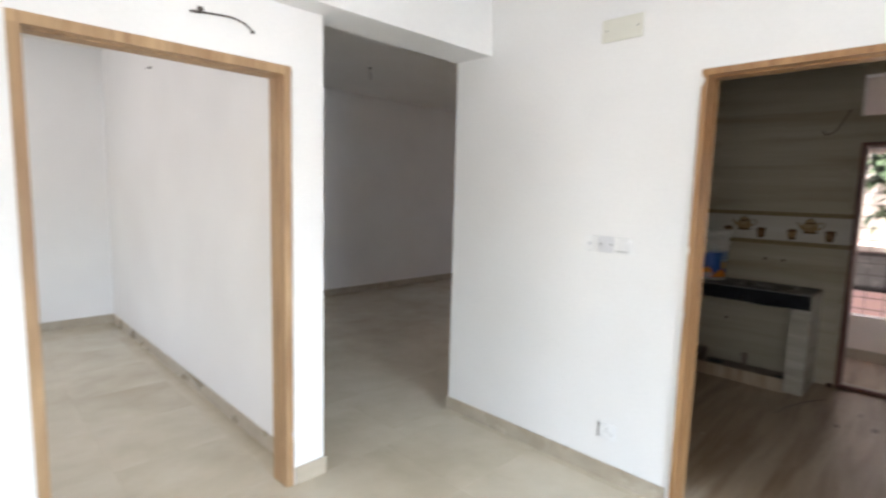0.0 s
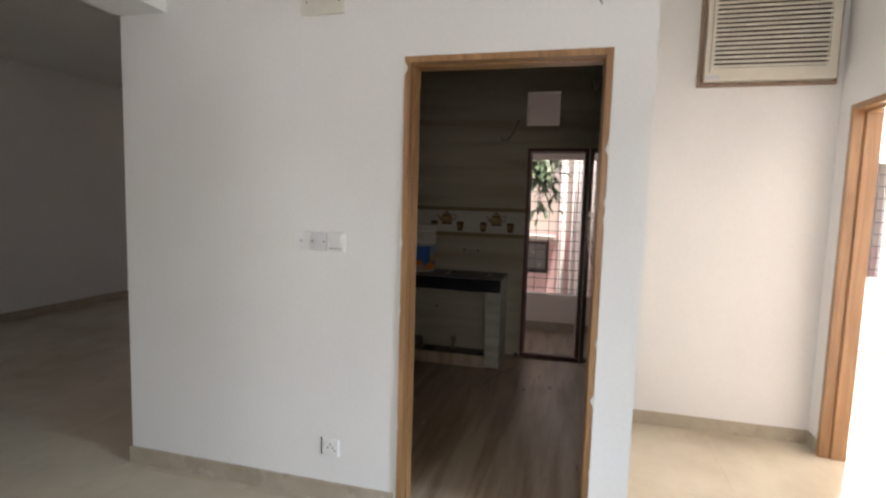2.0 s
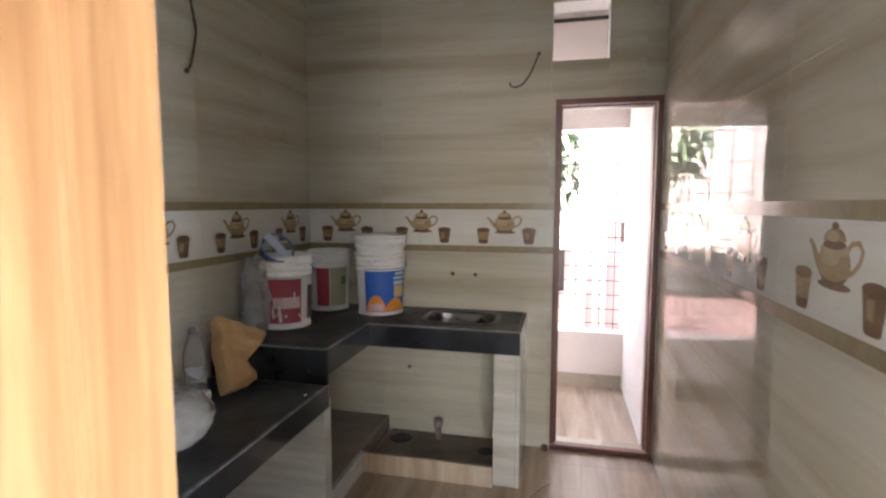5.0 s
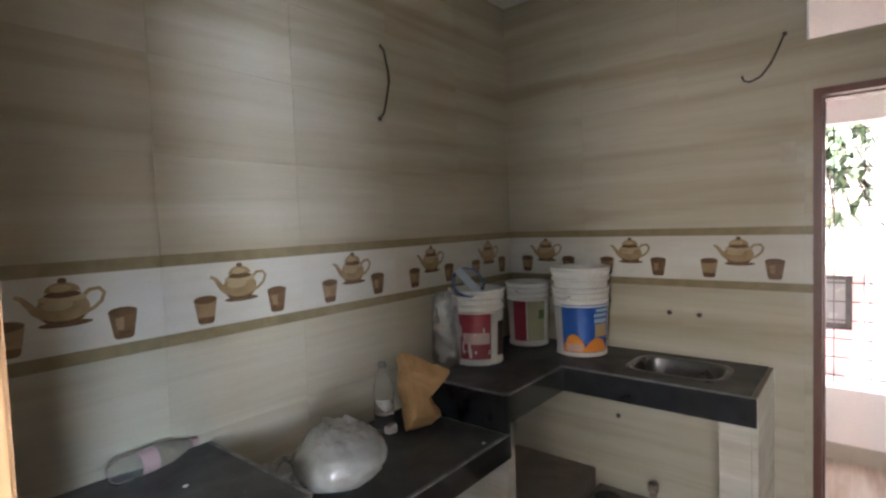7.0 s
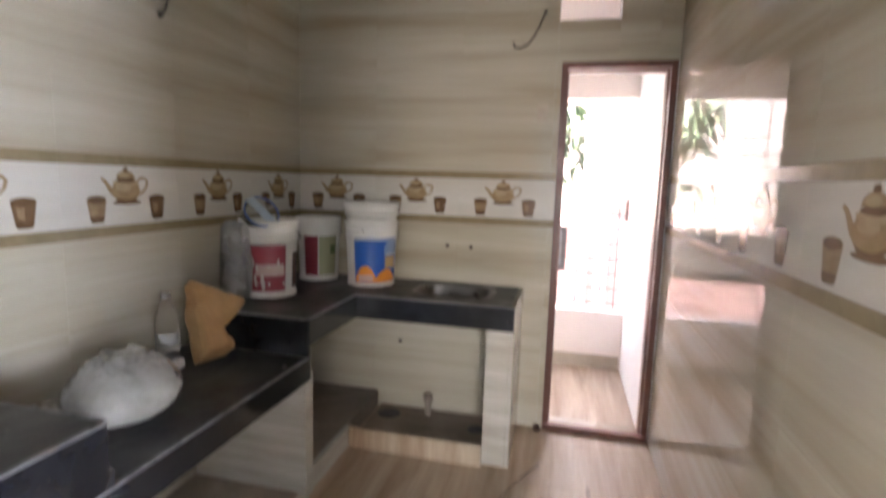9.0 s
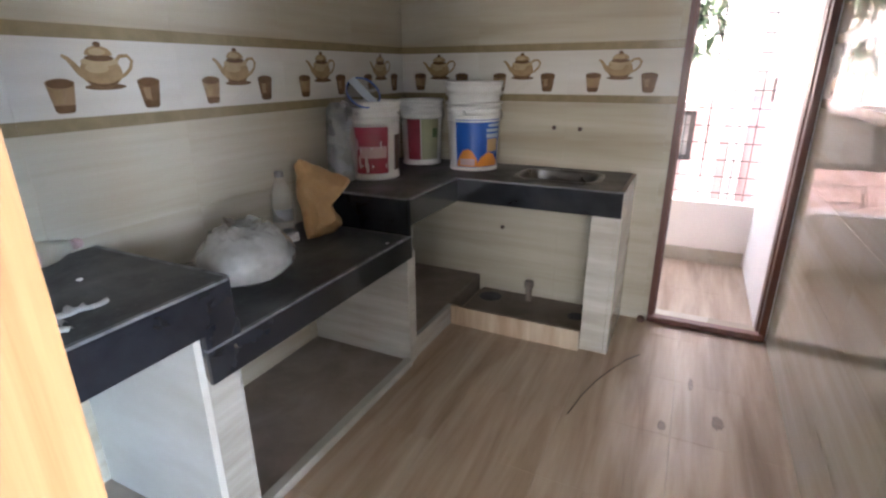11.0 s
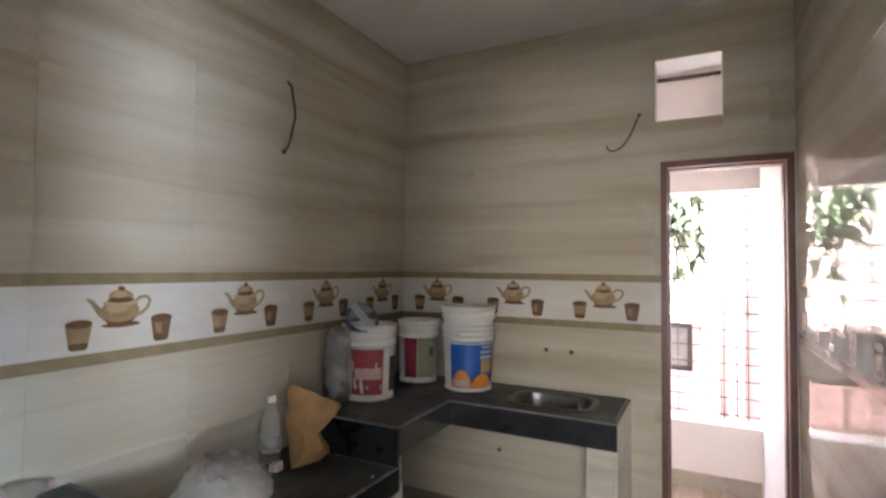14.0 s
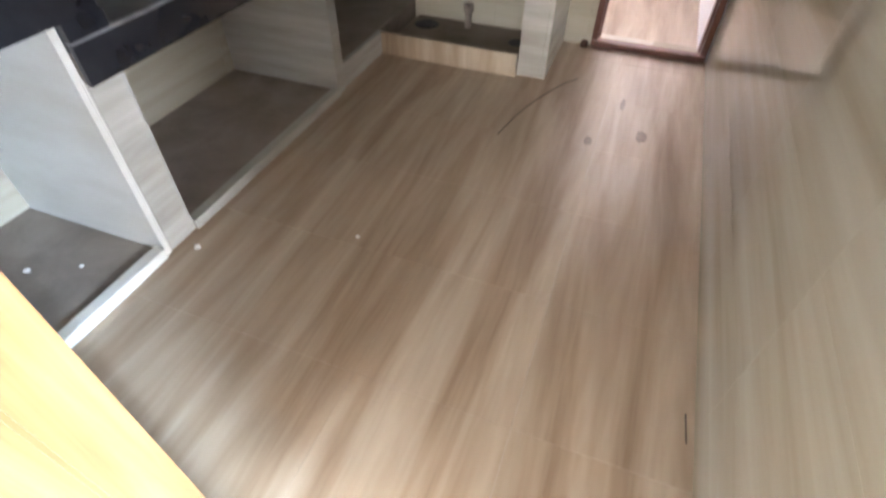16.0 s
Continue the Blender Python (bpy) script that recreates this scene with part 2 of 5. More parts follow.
PINK = plaster("pink_facade_paint", (0.64, 0.445, 0.44), (0.57, 0.385, 0.385), 0.85)
BEIGE = plaster("beige_facade_paint", (0.62, 0.555, 0.50), (0.54, 0.47, 0.42), 0.85)
# unseen ground, coloured pale so it reflects light up into the balcony
EARTH = stained("pale_bounce_ground", (0.44, 0.40, 0.35), (0.34, 0.30, 0.26), (0.9, 0.97), 0.8, 0.5)
PIPE = glossy("pale_plastic_pipe", (0.72, 0.68, 0.66), 0.4)
# dark panes, greyed in base colour for the sky they mirror
SKYGLASS = glossy("sky_grey_window_glass", (0.18, 0.185, 0.19), 0.2)

film_mat = Mat("clear_thin_plastic", (0.96, 0.955, 0.94), 0.08, IOR=1.12)
film_mat.set("Transmission Weight", 0.96)
film_mat.set("Coat Weight", 0.5)
film_mat.set("Coat Roughness", 0.08)
crinkle = film_mat.noise(film_mat.coords((1, 1, 1)), 26, 4, 0.6, 0.6)
film_mat.bump(crinkle, 0.6, 0.004)
FILM = film_mat.m
milky = Mat("milky_plastic_film", (0.80, 0.79, 0.76), 0.16, IOR=1.4)
milky.set("Transmission Weight", 0.5)
milky.set("Coat Weight", 0.8)
milky.set("Coat Roughness", 0.1)
milky.bump(milky.noise(milky.coords((1, 1, 1)), 11, 4, 0.6, 1.0), 0.3, 0.008)
milky.to("Base Color", milky.ramp(milky.noise(milky.coords((1, 1, 1)), 9, 4), [(0.3, (0.42, 0.40, 0.365)), (0.65, (0.66, 0.645, 0.61))]))
MILKY = milky.m
haze = Mat("hazy_plastic_film", (0.78, 0.78, 0.77), 0.2, IOR=1.2)
haze.set("Transmission Weight", 0.72)
haze.bump(haze.noise(haze.coords((1, 1, 1)), 24, 4, 0.6, 0.8), 0.6, 0.006)
haze.to("Base Color", haze.ramp(haze.noise(haze.coords((1, 1, 1)), 14, 4), [(0.3, (0.62, 0.62, 0.61)), (0.7, (0.86, 0.86, 0.86))]))
HAZE = haze.m

# ---- mesh tools ----


def box(bm, a, b, m=0):
    """A box from corner a to corner b, with material slot m."""
    (x0, y0, z0), (x1, y1, z1) = a, b
    v = [bm.verts.new(p) for p in ((x0, y0, z0), (x1, y0, z0), (x1, y1, z0), (x0, y1, z0), (x0, y0, z1), (x1, y0, z1), (x1, y1, z1), (x0, y1, z1))]
    for f in ((0, 3, 2, 1), (4, 5, 6, 7), (0, 1, 5, 4), (1, 2, 6, 5), (2, 3, 7, 6), (3, 0, 4, 7)):
        bm.faces.new([v[i] for i in f]).material_index = m
    return bm


def boxes(*pairs):
    bm = bmesh.new()
    for a, b in pairs:
        box(bm, a, b)
    return bm


def soft_box(a, b, bevel=0.004, segments=2):
    bm = boxes((a, b))
    bmesh.ops.bevel(bm, geom=list(bm.edges), offset=bevel, segments=segments, affect="EDGES", profile=0.6)
    return bm


def lathe(profile, steps=32, centre=(0, 0), bm=None, m=0, arc=None):
    """Turn (radius, height) pairs round an upright axis; arc: from, to in degrees."""
    bm = bm or bmesh.new()
    a0, a1 = [radians(a) for a in arc] if arc else (0, 2 * math.pi)
    n = steps + 1 if arc else steps
    rings = [[bm.verts.new((centre[0] + r * math.cos(a0 + (a1 - a0) * i / steps), centre[1] + r * math.sin(a0 + (a1 - a0) * i / steps), z)) for i in range(n)] for r, z in profile]
    for low, high in zip(rings, rings[1:]):
        for i in range(steps):
            j = (i + 1) % n
            f = bm.faces.new((low[i], low[j], high[j], high[i]))
            f.material_index, f.smooth = m, True
    return bm


def tube(points, radius, sides=8, bm=None, m=0, taper=1.0):
    """A round bar along points."""
    bm = bm or bmesh.new()
    pts = [Vector(p) for p in points]
    rings = []
    for i, p in enumerate(pts):
        d = (pts[min(i + 1, len(pts) - 1)] - pts[max(i - 1, 0)]).normalized()
        u = d.cross(Vector((0.31, 0.2, 0.93)))
        u = (u if u.length > 0.1 else d.cross(Vector((1, 0, 0)))).normalized()
        w = d.cross(u)
        r = radius * (1 + (taper - 1) * i / max(1, len(pts) - 1))
        rings.append([bm.verts.new(p + r * (math.cos(2 * math.pi * k / sides) * u + math.sin(2 * math.pi * k / sides) * w)) for k in range(sides)])
    for low, high in zip(rings, rings[1:]):
        for k in range(sides):
            f = bm.faces.new((low[k], low[(k + 1) % sides], high[(k + 1) % sides], high[k]))
            f.material_index, f.smooth = m, True
    for ring in (rings[0], rings[-1]):
        bm.faces.new(ring).material_index = m
    return bm


def slab(bm, outline, depth0, depth1, m=0):
    """A flat shape in x and z, from y = depth0 to depth1."""
    front = [bm.verts.new((x, depth1, z)) for x, z in outline]
    back = [bm.verts.new((x, depth0, z)) for x, z in outline]
    bm.faces.new(front).material_index = m
    n = len(outline)
    for i in range(n):
        bm.faces.new((front[i], back[i], back[(i + 1) % n], front[(i + 1) % n])).material_index = m
    return bm


def finish(bm, name, materials):
    mesh = bpy.data.meshes.new(name)
    bmesh.ops.recalc_face_normals(bm, faces=bm.faces)
    bm.to_mesh(mesh)
    bm.free()
    for m in materials if isinstance(materials, (list, tuple)) else [materials]:
        mesh.materials.append(m)
    return mesh


def part(name, bm, material, parent, label=""):
    ob = new(name, finish(bm, name, material))
    ob.parent = parent
    return tagged(ob, label)


def thing(name, bm, material, label, category, m=None, group="", kind=""):
    ob = new(name, finish(bm, name, material))
    if m is not None:
        ob.matrix_world = m
    return tagged(ob, label, category, group, kind)


def holder(name, m, label, category, group=""):
    ob = new(name)
    ob.empty_display_size = 0.05
    ob.matrix_world = m
    return tagged(ob, label, category, group)


def structure(name, bm, material, label):
    return thing(name, bm, material, label, name.rstrip("0123456789").split("_")[0], kind="structure")


# ---- plan ----
HX, KX, KB = 3.45, 3.585, 6.153      # hall face and kitchen face of the door wall, kitchen back wall
KL, KR = 3.003, 0.932                  # kitchen side walls
TOP, KTOP = 2.88, 2.75               # ceilings
DY = 3.20                            # hall face of the bedroom wall
NX = 4.89                            # wall with the cooler

# ---- floors and ceilings ----
floor = structure("floor", boxes(((-2.2, -4.2, -0.25), (9.8, 7.6, -0.012))), GROUT, "cement bed and grout under the floor tiles")
ceiling_hall = structure("ceiling_hall", boxes(((-2.2, -4.2, TOP), (HX + 0.06, DY + 0.07, TOP + 0.15)), ((HX + 0.06, -4.2, TOP), (9.8, 0.85, TOP + 0.15))), CEILING, "white painted hall ceiling")
ceiling_rooms = structure("ceiling_rooms", boxes(((-2.2, DY + 0.07, TOP), (9.8, 7.6, TOP + 0.15))), CEILING, "white painted ceiling of the further rooms")
ceiling_kitchen = structure("ceiling_kitchen", boxes(((KX - 0.06, 0.85, KTOP), (KB + 0.06, 3.06, KTOP + 0.15))), KITCHEN_CEILING, "plain kitchen ceiling, darker than the hall's")

# ---- walls ----
wall_kitchen_front = structure("wall_kitchen_front", boxes(
    ((HX, 0.772, 0), (KX, 0.93, TOP)), ((HX, 1.797, 0), (KX, 3.325, TOP)), ((HX, 0.93, 2.096), (KX, 1.797, TOP))), WALL, "white painted wall with the kitchen doorway")
wall_kitchen_right = structure("wall_kitchen_right", boxes(((KX, 0.772, 0), (KB + 0.13, KR, TOP))), WALL, "wall between the kitchen and the recess")
wall_kitchen_left = structure("wall_kitchen_left", boxes(((KX, KL, 0), (KB + 0.13, KL + 0.13, TOP))), WALL, "wall behind the kitchen counters")
wall_kitchen_back = structure("wall_kitchen_back", boxes(
    ((KB, KR, 0), (KB + 0.13, 0.945, 2.197)), ((KB, 1.502, 0), (KB + 0.13, KL, 2.197)), ((KB, 0.945, 1.99), (KB + 0.13, 1.502, 2.197)),
    ((KB, KR, 2.507), (KB + 0.13, KL, TOP)), ((KB, 1.525, 2.197), (KB + 0.13, KL, 2.507)), ((KB, KR, 2.197), (KB + 0.13, 1.227, 2.507))), WALL, "kitchen end wall with balcony door and vent hole")
wall_bedroom = structure("wall_bedroom", boxes(
    ((-2.0, DY, 0), (1.17, DY + 0.135, TOP)), ((2.19, DY, 0), (2.365, DY + 0.135, TOP)), ((1.17, DY, 2.085), (2.19, DY + 0.135, TOP))), WALL, "white wall with the bedroom doorway")
wall_between = structure("wall_between", boxes(((2.265, DY + 0.135, 0), (2.365, 7.35, TOP))), WALL, "white wall between bedroom and living room")
wall_rooms_far = structure("wall_rooms_far", boxes(((-2.0, 7.35, 0), (2.365, 7.5, TOP)), ((2.365, 7.12, 0), (9.6, 7.5, TOP))), WALL, "white far wall of the rooms")
wall_bedroom_outer = structure("wall_bedroom_outer", boxes(((-1.6, DY + 0.135, 0), (-1.45, 4.4, TOP)), ((-1.6, 6.0, 0), (-1.45, 7.35, TOP)), ((-1.6, 4.4, 0), (-1.45, 6.0, 0.85)), ((-1.6, 4.4, 2.15), (-1.45, 6.0, TOP))), WALL, "white bedroom wall with a window opening")
wall_living_end = structure("wall_living_end", boxes(((9.45, 3.13, 0), (9.6, 4.8, TOP)), ((9.45, 5.8, 0), (9.6, 7.35, TOP)), ((9.45, 4.8, 0), (9.6, 5.8, 1.05)), ((9.45, 4.8, 1.95), (9.6, 5.8, TOP))), WALL, "white living room wall with a small window opening")
wall_living_near = structure("wall_living_near", boxes(((KB + 0.13, 3.13, 0), (9.45, 3.27, TOP))), WALL, "white near wall of the living room")
wall_hall_outer = structure("wall_hall_outer", boxes(((-2.15, -2.75, 0), (-2.0, -0.6, TOP)), ((-2.15, 1.0, 0), (-2.0, 3.335, TOP)), ((-2.15, -0.6, 0), (-2.0, 1.0, 0.8)), ((-2.15, -0.6, 2.2), (-2.0, 1.0, TOP))), WALL, "white hall wall with a wide window opening")
wall_hall_rear = structure("wall_hall_rear", boxes(((-2.0, -2.75, 0), (0.5, -2.6, TOP)), ((2.75, -2.75, 0), (3.06, -2.6, TOP)), ((0.5, -2.75, 2.1), (2.75, -2.6, TOP)), ((0.5, -2.75, 0), (2.75, -2.6, 0.45)), ((1.51, -2.75, 0.45), (1.7, -2.6, 2.1))), WALL, "white rear wall of the hall with a tall window opening")
wall_recess = structure("wall_recess", boxes(((NX, -0.46, 0), (NX + 0.13, 0.772, TOP))), WALL, "white recess wall that carries the window cooler")
wall_side_room = structure("wall_side_room", boxes(((4.75, -0.59, 0), (NX + 0.13, -0.46, TOP)), ((3.06, -0.59, 0), (3.78, -0.46, TOP)), ((3.78, -0.59, 2.09), (4.75, -0.46, TOP))), WALL, "white wall with the side room doorway")
wall_side_inner = structure("wall_side_inner", boxes(((3.06, -4.0, 0), (3.2, -0.59, TOP))), WALL, "white partition of the side room")
wall_side_far = structure("wall_side_far", boxes(((3.2, -4.15, 0), (4.2, -4.0, TOP)), ((6.4, -4.15, 0), (7.6, -4.0, TOP)), ((4.2, -4.15, 0), (6.4, -4.0, 0.8)), ((4.2, -4.15, 2.2), (6.4, -4.0, TOP))), WALL, "white outer wall with the side room window")
wall_side_east = structure("wall_side_east", boxes(((7.6, -4.15, 0), (7.75, -2.15, TOP)), ((7.6, -1.05, 0), (7.75, -0.59, TOP)), ((7.6, -2.15, 0), (7.75, -1.05, 0.76)), ((7.6, -2.15, 2.04), (7.75, -1.05, TOP)), ((NX + 0.13, -0.59, 0), (7.75, -0.46, TOP))), WALL, "white side room walls with a window opening")
beam = structure("beam", boxes(((-2.0, 3.042, 2.357), (HX, DY, TOP)), ((2.365, DY, 2.357), (HX, 3.325, TOP))), WALL, "white painted ceiling beam along the bedroom wall")


# ---- doorways ----
def door_frame(name, width, height, depth, face, post, head, label, rebate=0.014):
    """A timber frame with a rebate, its opening along x, its outer left foot at the origin, its face at y = 0."""
    ob = holder(name, Matrix.Identity(4), label, "door frame")
    tagged(ob, kind="structure")
    for side in (0, 1):
        bm = bmesh.new()
        f = face
        outline = [(0, 0), (f, 0), (f, depth * 0.42), (f + rebate, depth * 0.42), (f + rebate, depth), (0, depth)]
        if side:
            outline = [(width - x, y) for x, y in outline]
        low = [bm.verts.new((x, y, 0)) for x, y in outline]
        high = [bm.verts.new((x, y, height - face)) for x, y in outline]
        bm.faces.new(low), bm.faces.new(high)
        for i in range(6):
            bm.faces.new((low[i], low[(i + 1) % 6], high[(i + 1) % 6], high[i]))
        bmesh.ops.recalc_face_normals(bm, faces=bm.faces)
        bmesh.ops.bevel(bm, geom=[e for e in bm.edges if abs(e.verts[0].co.z - e.verts[1].co.z) > 0.5], offset=0.003, segments=2, affect="EDGES")
        part("door_post", bm, post, ob)
    bm = bmesh.new()
    box(bm, (0, 0, height - face), (width, depth, height))
    box(bm, (face, depth * 0.42, height - face - rebate), (width - face, depth, height - face))
    part("door_head", bm, head, ob)
    return ob


def filler_edge(parent, x, height, seed, side):
    """Ragged filler left between a post and the wall."""
    rng = random.Random(seed)
    bm = bmesh.new()
    n = 60
    a = [bm.verts.new((x, -0.004, height * i / n)) for i in range(n + 1)]
    b = [bm.verts.new((x + side * (0.0005 + 0.032 * max(0.0, noise.noise((i * 0.55, seed, 0.5)) - 0.22) + rng.random() * 0.001), -0.0035, height * i / n)) for i in range(n + 1)]
    c = [bm.verts.new((x, 0.004, height * i / n)) for i in range(n + 1)]
    for i in range(n):
        bm.faces.new((a[i], b[i], b[i + 1], a[i + 1]))
        bm.faces.new((c[i], b[i], b[i + 1], c[i + 1]))
    part("filler", bm, FILLER, parent, "ragged white filler along the post")


door_1 = door_frame("door_1", 0.867, 2.096, 0.137, 0.027, WOOD, WOOD_FLAT, "varnished orange-brown timber frame of the open kitchen doorway", 0.005)
filler_edge(door_1, -0.003, 2.08, 4, 1)
filler_edge(door_1, 0.870, 2.08, 9, -1)
door_1.matrix_world = pose(HX - 0.006, 1.797, 0, 0, 0, -90)
door_2 = door_frame("door_2", 1.02, 2.085, 0.14, 0.040, WOOD_PALE, WOOD_PALE_FLAT, "pale unvarnished timber frame of the open bedroom doorway", 0.003)
filler_edge(door_2, 1.023, 2.07, 5, -1)
door_2.matrix_world = pose(1.17, DY - 0.006, 0)
door_3 = door_frame("door_3", 0.557, 1.99, 0.134, 0.03, WOOD_RED, WOOD_RED_FLAT, "dark reddish timber frame of the open balcony door", 0.007)
part("threshold", soft_box((0.0, -0.010, 0.0), (0.557, 0.038, 0.034), 0.006), WOOD_RED_FLAT, door_3, "worn brown threshold")
part("sill", soft_box((0.0, 0.039, -0.01), (0.557, 0.150, 0.012), 0.003), SKIRT, door_3, "pale tile sill behind the threshold")
door_3.matrix_world = pose(KB - 0.012, 1.502, 0, 0, 0, -90)
door_4 = door_frame("door_4", 0.97, 2.09, 0.142, 0.035, WOOD, WOOD_FLAT, "varnished brown timber frame of the side room doorway")
filler_edge(door_4, 0.972, 2.07, 6, -1)
door_4.matrix_world = pose(4.75, -0.454, 0, 0, 0, 180)

# ---- skirting ----


def skirting(bm, x0, y0, x1, y1, nx, ny, h=0.09, d=0.011):
    """A run from one point to the next; nx, ny: the way it faces."""
    box(bm, (min(x0, x1, x0 + nx * d, x1 + nx * d), min(y0, y1, y0 + ny * d, y1 + ny * d), 0), (max(x0, x1, x0 + nx * d, x1 + nx * d), max(y0, y1, y0 + ny * d, y1 + ny * d), h))


bm = bmesh.new()
for run in ((HX, 1.812, HX, 3.325, -1, 0), (HX, 0.772, HX, 0.912, -1, 0), (2.20, DY, 2.376, DY, 0, -1), (2.365, DY, 2.365, 7.35, 1, 0), (HX - 0.011, 3.325, KX, 3.325, 0, 1),
            (2.265, DY + 0.14, 2.265, 7.35, -1, 0), (-1.45, 7.35, 2.265, 7.35, 0, -1), (2.365, 7.12, 9.45, 7.12, 0, -1), (NX, -0.46, NX, 0.772, -1, 0), (HX, 0.772, NX, 0.772, 0, -1),
            (4.765, -0.46, NX, -0.46, 0, 1), (-2.0, DY, 1.16, DY, 0, -1), (KX, 3.13, KB, 3.13, 0, 1)):
    skirting(bm, *run)
baseboard = structure("baseboard", bm, SKIRT, "beige tile skirting along the hall and rooms")

# ---- balcony ----
balcony_floor = structure("balcony_floor", boxes(((KB + 0.13, 0.9, -0.25), (7.38, 3.127, -0.012))), GROUT, "slab under the balcony tiles")
balcony_parapet = structure("balcony_parapet", boxes(((7.25, 0.98, -0.012), (7.37, 3.127, 0.43))), PINKWALL, "low plastered balcony parapet")
structure("balcony_baseboard", boxes(((7.238, 0.99, 0), (7.25, 3.127, 0.10))), SKIRT, "brown tile skirting of the balcony")
structure("balcony_wall_side", boxes(((KB + 0.13, 0.84, -0.25), (7.37, 0.98, 2.83))), WALL, "pale plastered side wall of the balcony")
balcony_beam = structure("balcony_beam", boxes(((7.25, 0.98, 1.985), (7.37, 3.127, 2.83))), PINKWALL, "plastered beam over the balcony opening")
balcony_ceiling = structure("balcony_ceiling", boxes(((KB + 0.13, 0.84, 2.83), (7.4, 3.127, 2.98))), CEILING, "plastered balcony ceiling")
thing("conduit", tube([(7.235, 0.99, 2.78), (7.235, 3.12, 2.78)], 0.014), DARKWIRE, "thin dark conduit fixed along the balcony beam", "conduit")

grille = holder("balcony_grille", pose(7.31, 0.98, 0.43), "black iron grille of thin bars above the parapet", "grille")
for i in range(15):
    part("upright_bar", boxes(((-0.003, 0.07 + i * 0.14, 0.0), (0.003, 0.076 + i * 0.14, 1.555))), IRON, grille)
for i in range(14):
    part("cross_bar", boxes(((-0.0095, 0.0, 0.06 + i * 0.112), (-0.0042, 2.146, 0.067 + i * 0.112))), IRON, grille)

# ---- kitchen counters ----


def tiled(name, corners, material, label):
    """A masonry block faced with tiles: a core and one tile on each upright face."""
    (x0, y0, z0), (x1, y1, z1) = corners
    ob = holder(name, Matrix.Identity(4), label, "counter base")
    e = min(0.006, (x1 - x0) / 4, (y1 - y0) / 4)
    part("core", boxes(((x0 + e, y0 + e, z0), (x1 - e, y1 - e, z1))), CEMENT, ob, "cement core")
    for a, b in (((x0 + e, y0, z0), (x1 - e, y0 + e - 0.0005, z1 + 0.0005)), ((x0 + e, y1 - e + 0.0005, z0), (x1 - e, y1, z1 + 0.0005))):
        part("face_tile", boxes((a, b)), material, ob)
    for a, b in (((x0, y0, z0), (x0 + e - 0.0005, y1, z1 + 0.0005)), ((x1 - e + 0.0005, y0, z0), (x1, y1, z1 + 0.0005))):
        part("side_tile", boxes((a, b)), material, ob)
    if z1 < 0.2:
        part("top_tile", boxes(((x0 + e, y0 + e, z1 + 0.0005), (x1 - e, y1 - e, z1 + 0.001))), material, ob)
    return ob


TILE_PALE = streaked("counter_tile", (1.4, 1.4, 13), [(0.25, (0.37, 0.335, 0.28)), (0.5, (0.48, 0.455, 0.40)), (0.75, (0.57, 0.55, 0.505))], shift=0.6, fine=0.3)
WX, WY, SY = 5.677, 2.438, 1.651     # front edges of the sink part and the long part, free end of the sink part
wall_in, side_in = KB - 0.009, KL - 0.009
tiled("counter_support", ((4.138, WY + 0.008, 0), (4.158, side_in, 0.6785)), WHITE_TILE, "pale tiled upright panel under the stove counter")
tiled("counter_support", ((4.16, WY + 0.012, 0), (4.268, side_in, 0.551)), TILE_PALE, "pale tiled pier under the low counter")
tiled("counter_support", ((5.20, WY + 0.012, 0), (5.264, side_in, 0.551)), TILE_PALE, "pale tiled pier between the two open bays")
tiled("counter_support", ((WX + 0.004, SY + 0.0115, 0), (wall_in, 1.772, 0.6805)), TILE_PALE, "pale tiled end pier under the sink counter")
tiled("counter_support", ((5.20, WY + 0.02, 0.5425), (5.262, side_in, 0.6805)), TILE_PALE, "narrow tiled riser under the raised counter")
tiled("bay_kerb", ((3.60, WY, 0), (4.136, WY + 0.036, 0.035)), WHITE_TILE, "pale tile strip edging the stove bay")
tiled("bay_kerb", ((4.27, WY, 0), (5.198, WY + 0.036, 0.035)), TILE_PALE, "pale tile strip edging the low bay")
tiled("bay_kerb", ((5.266, WY + 0.02, 0), (WX - 0.006, WY + 0.042, 0.105)), TILE_PALE, "tile kerb in front of the sink niche")
tiled("bay_kerb", ((WX - 0.026, 1.774, 0), (WX - 0.006, WY + 0.018, 0.105)), FLOORTILE, "wood-look tile kerb below the sink")
for a, b in (((3.60, WY + 0.038, 0), (4.136, side_in, 0.022)), ((4.27, WY + 0.038, 0), (5.198, side_in, 0.022))):
    thing("bay_floor", boxes((a, b)), CEMENT, "bare grey cement floor of an open bay", "cement floor")
thing("niche_floor", boxes(((WX - 0.004, 1.774, 0), (wall_in, WY + 0.019, 0.02))), CEMENT, "bare grey cement floor of the sink niche", "cement floor")
thing("niche_ledge", soft_box((5.266, WY + 0.044, 0), (wall_in, side_in, 0.104), 0.006), CEMENT, "raised bare cement ledge in the corner of the sink niche", "cement ledge")
thing("drain_hole", lathe([(0.0, 0.0225), (0.04, 0.0225), (0.055, 0.026), (0.066, 0.021)], 20, (6.03, 2.37)), IRON, "dark open drain in the cement niche floor", "drain")
thing("drain_hole", lathe([(0.0, 0.0225), (0.03, 0.0225), (0.04, 0.024), (0.047, 0.021)], 18, (5.98, 1.85)), IRON, "small dark drain beside the tiled pier", "drain")
stub = holder("drain_pipe", pose(6.075, 2.15, 0.02), "short grey pipe stub standing on the niche floor", "pipe")
part("pipe", lathe([(0.018, 0), (0.018, 0.11), (0.012, 0.112)], 20), CEMENT, stub)
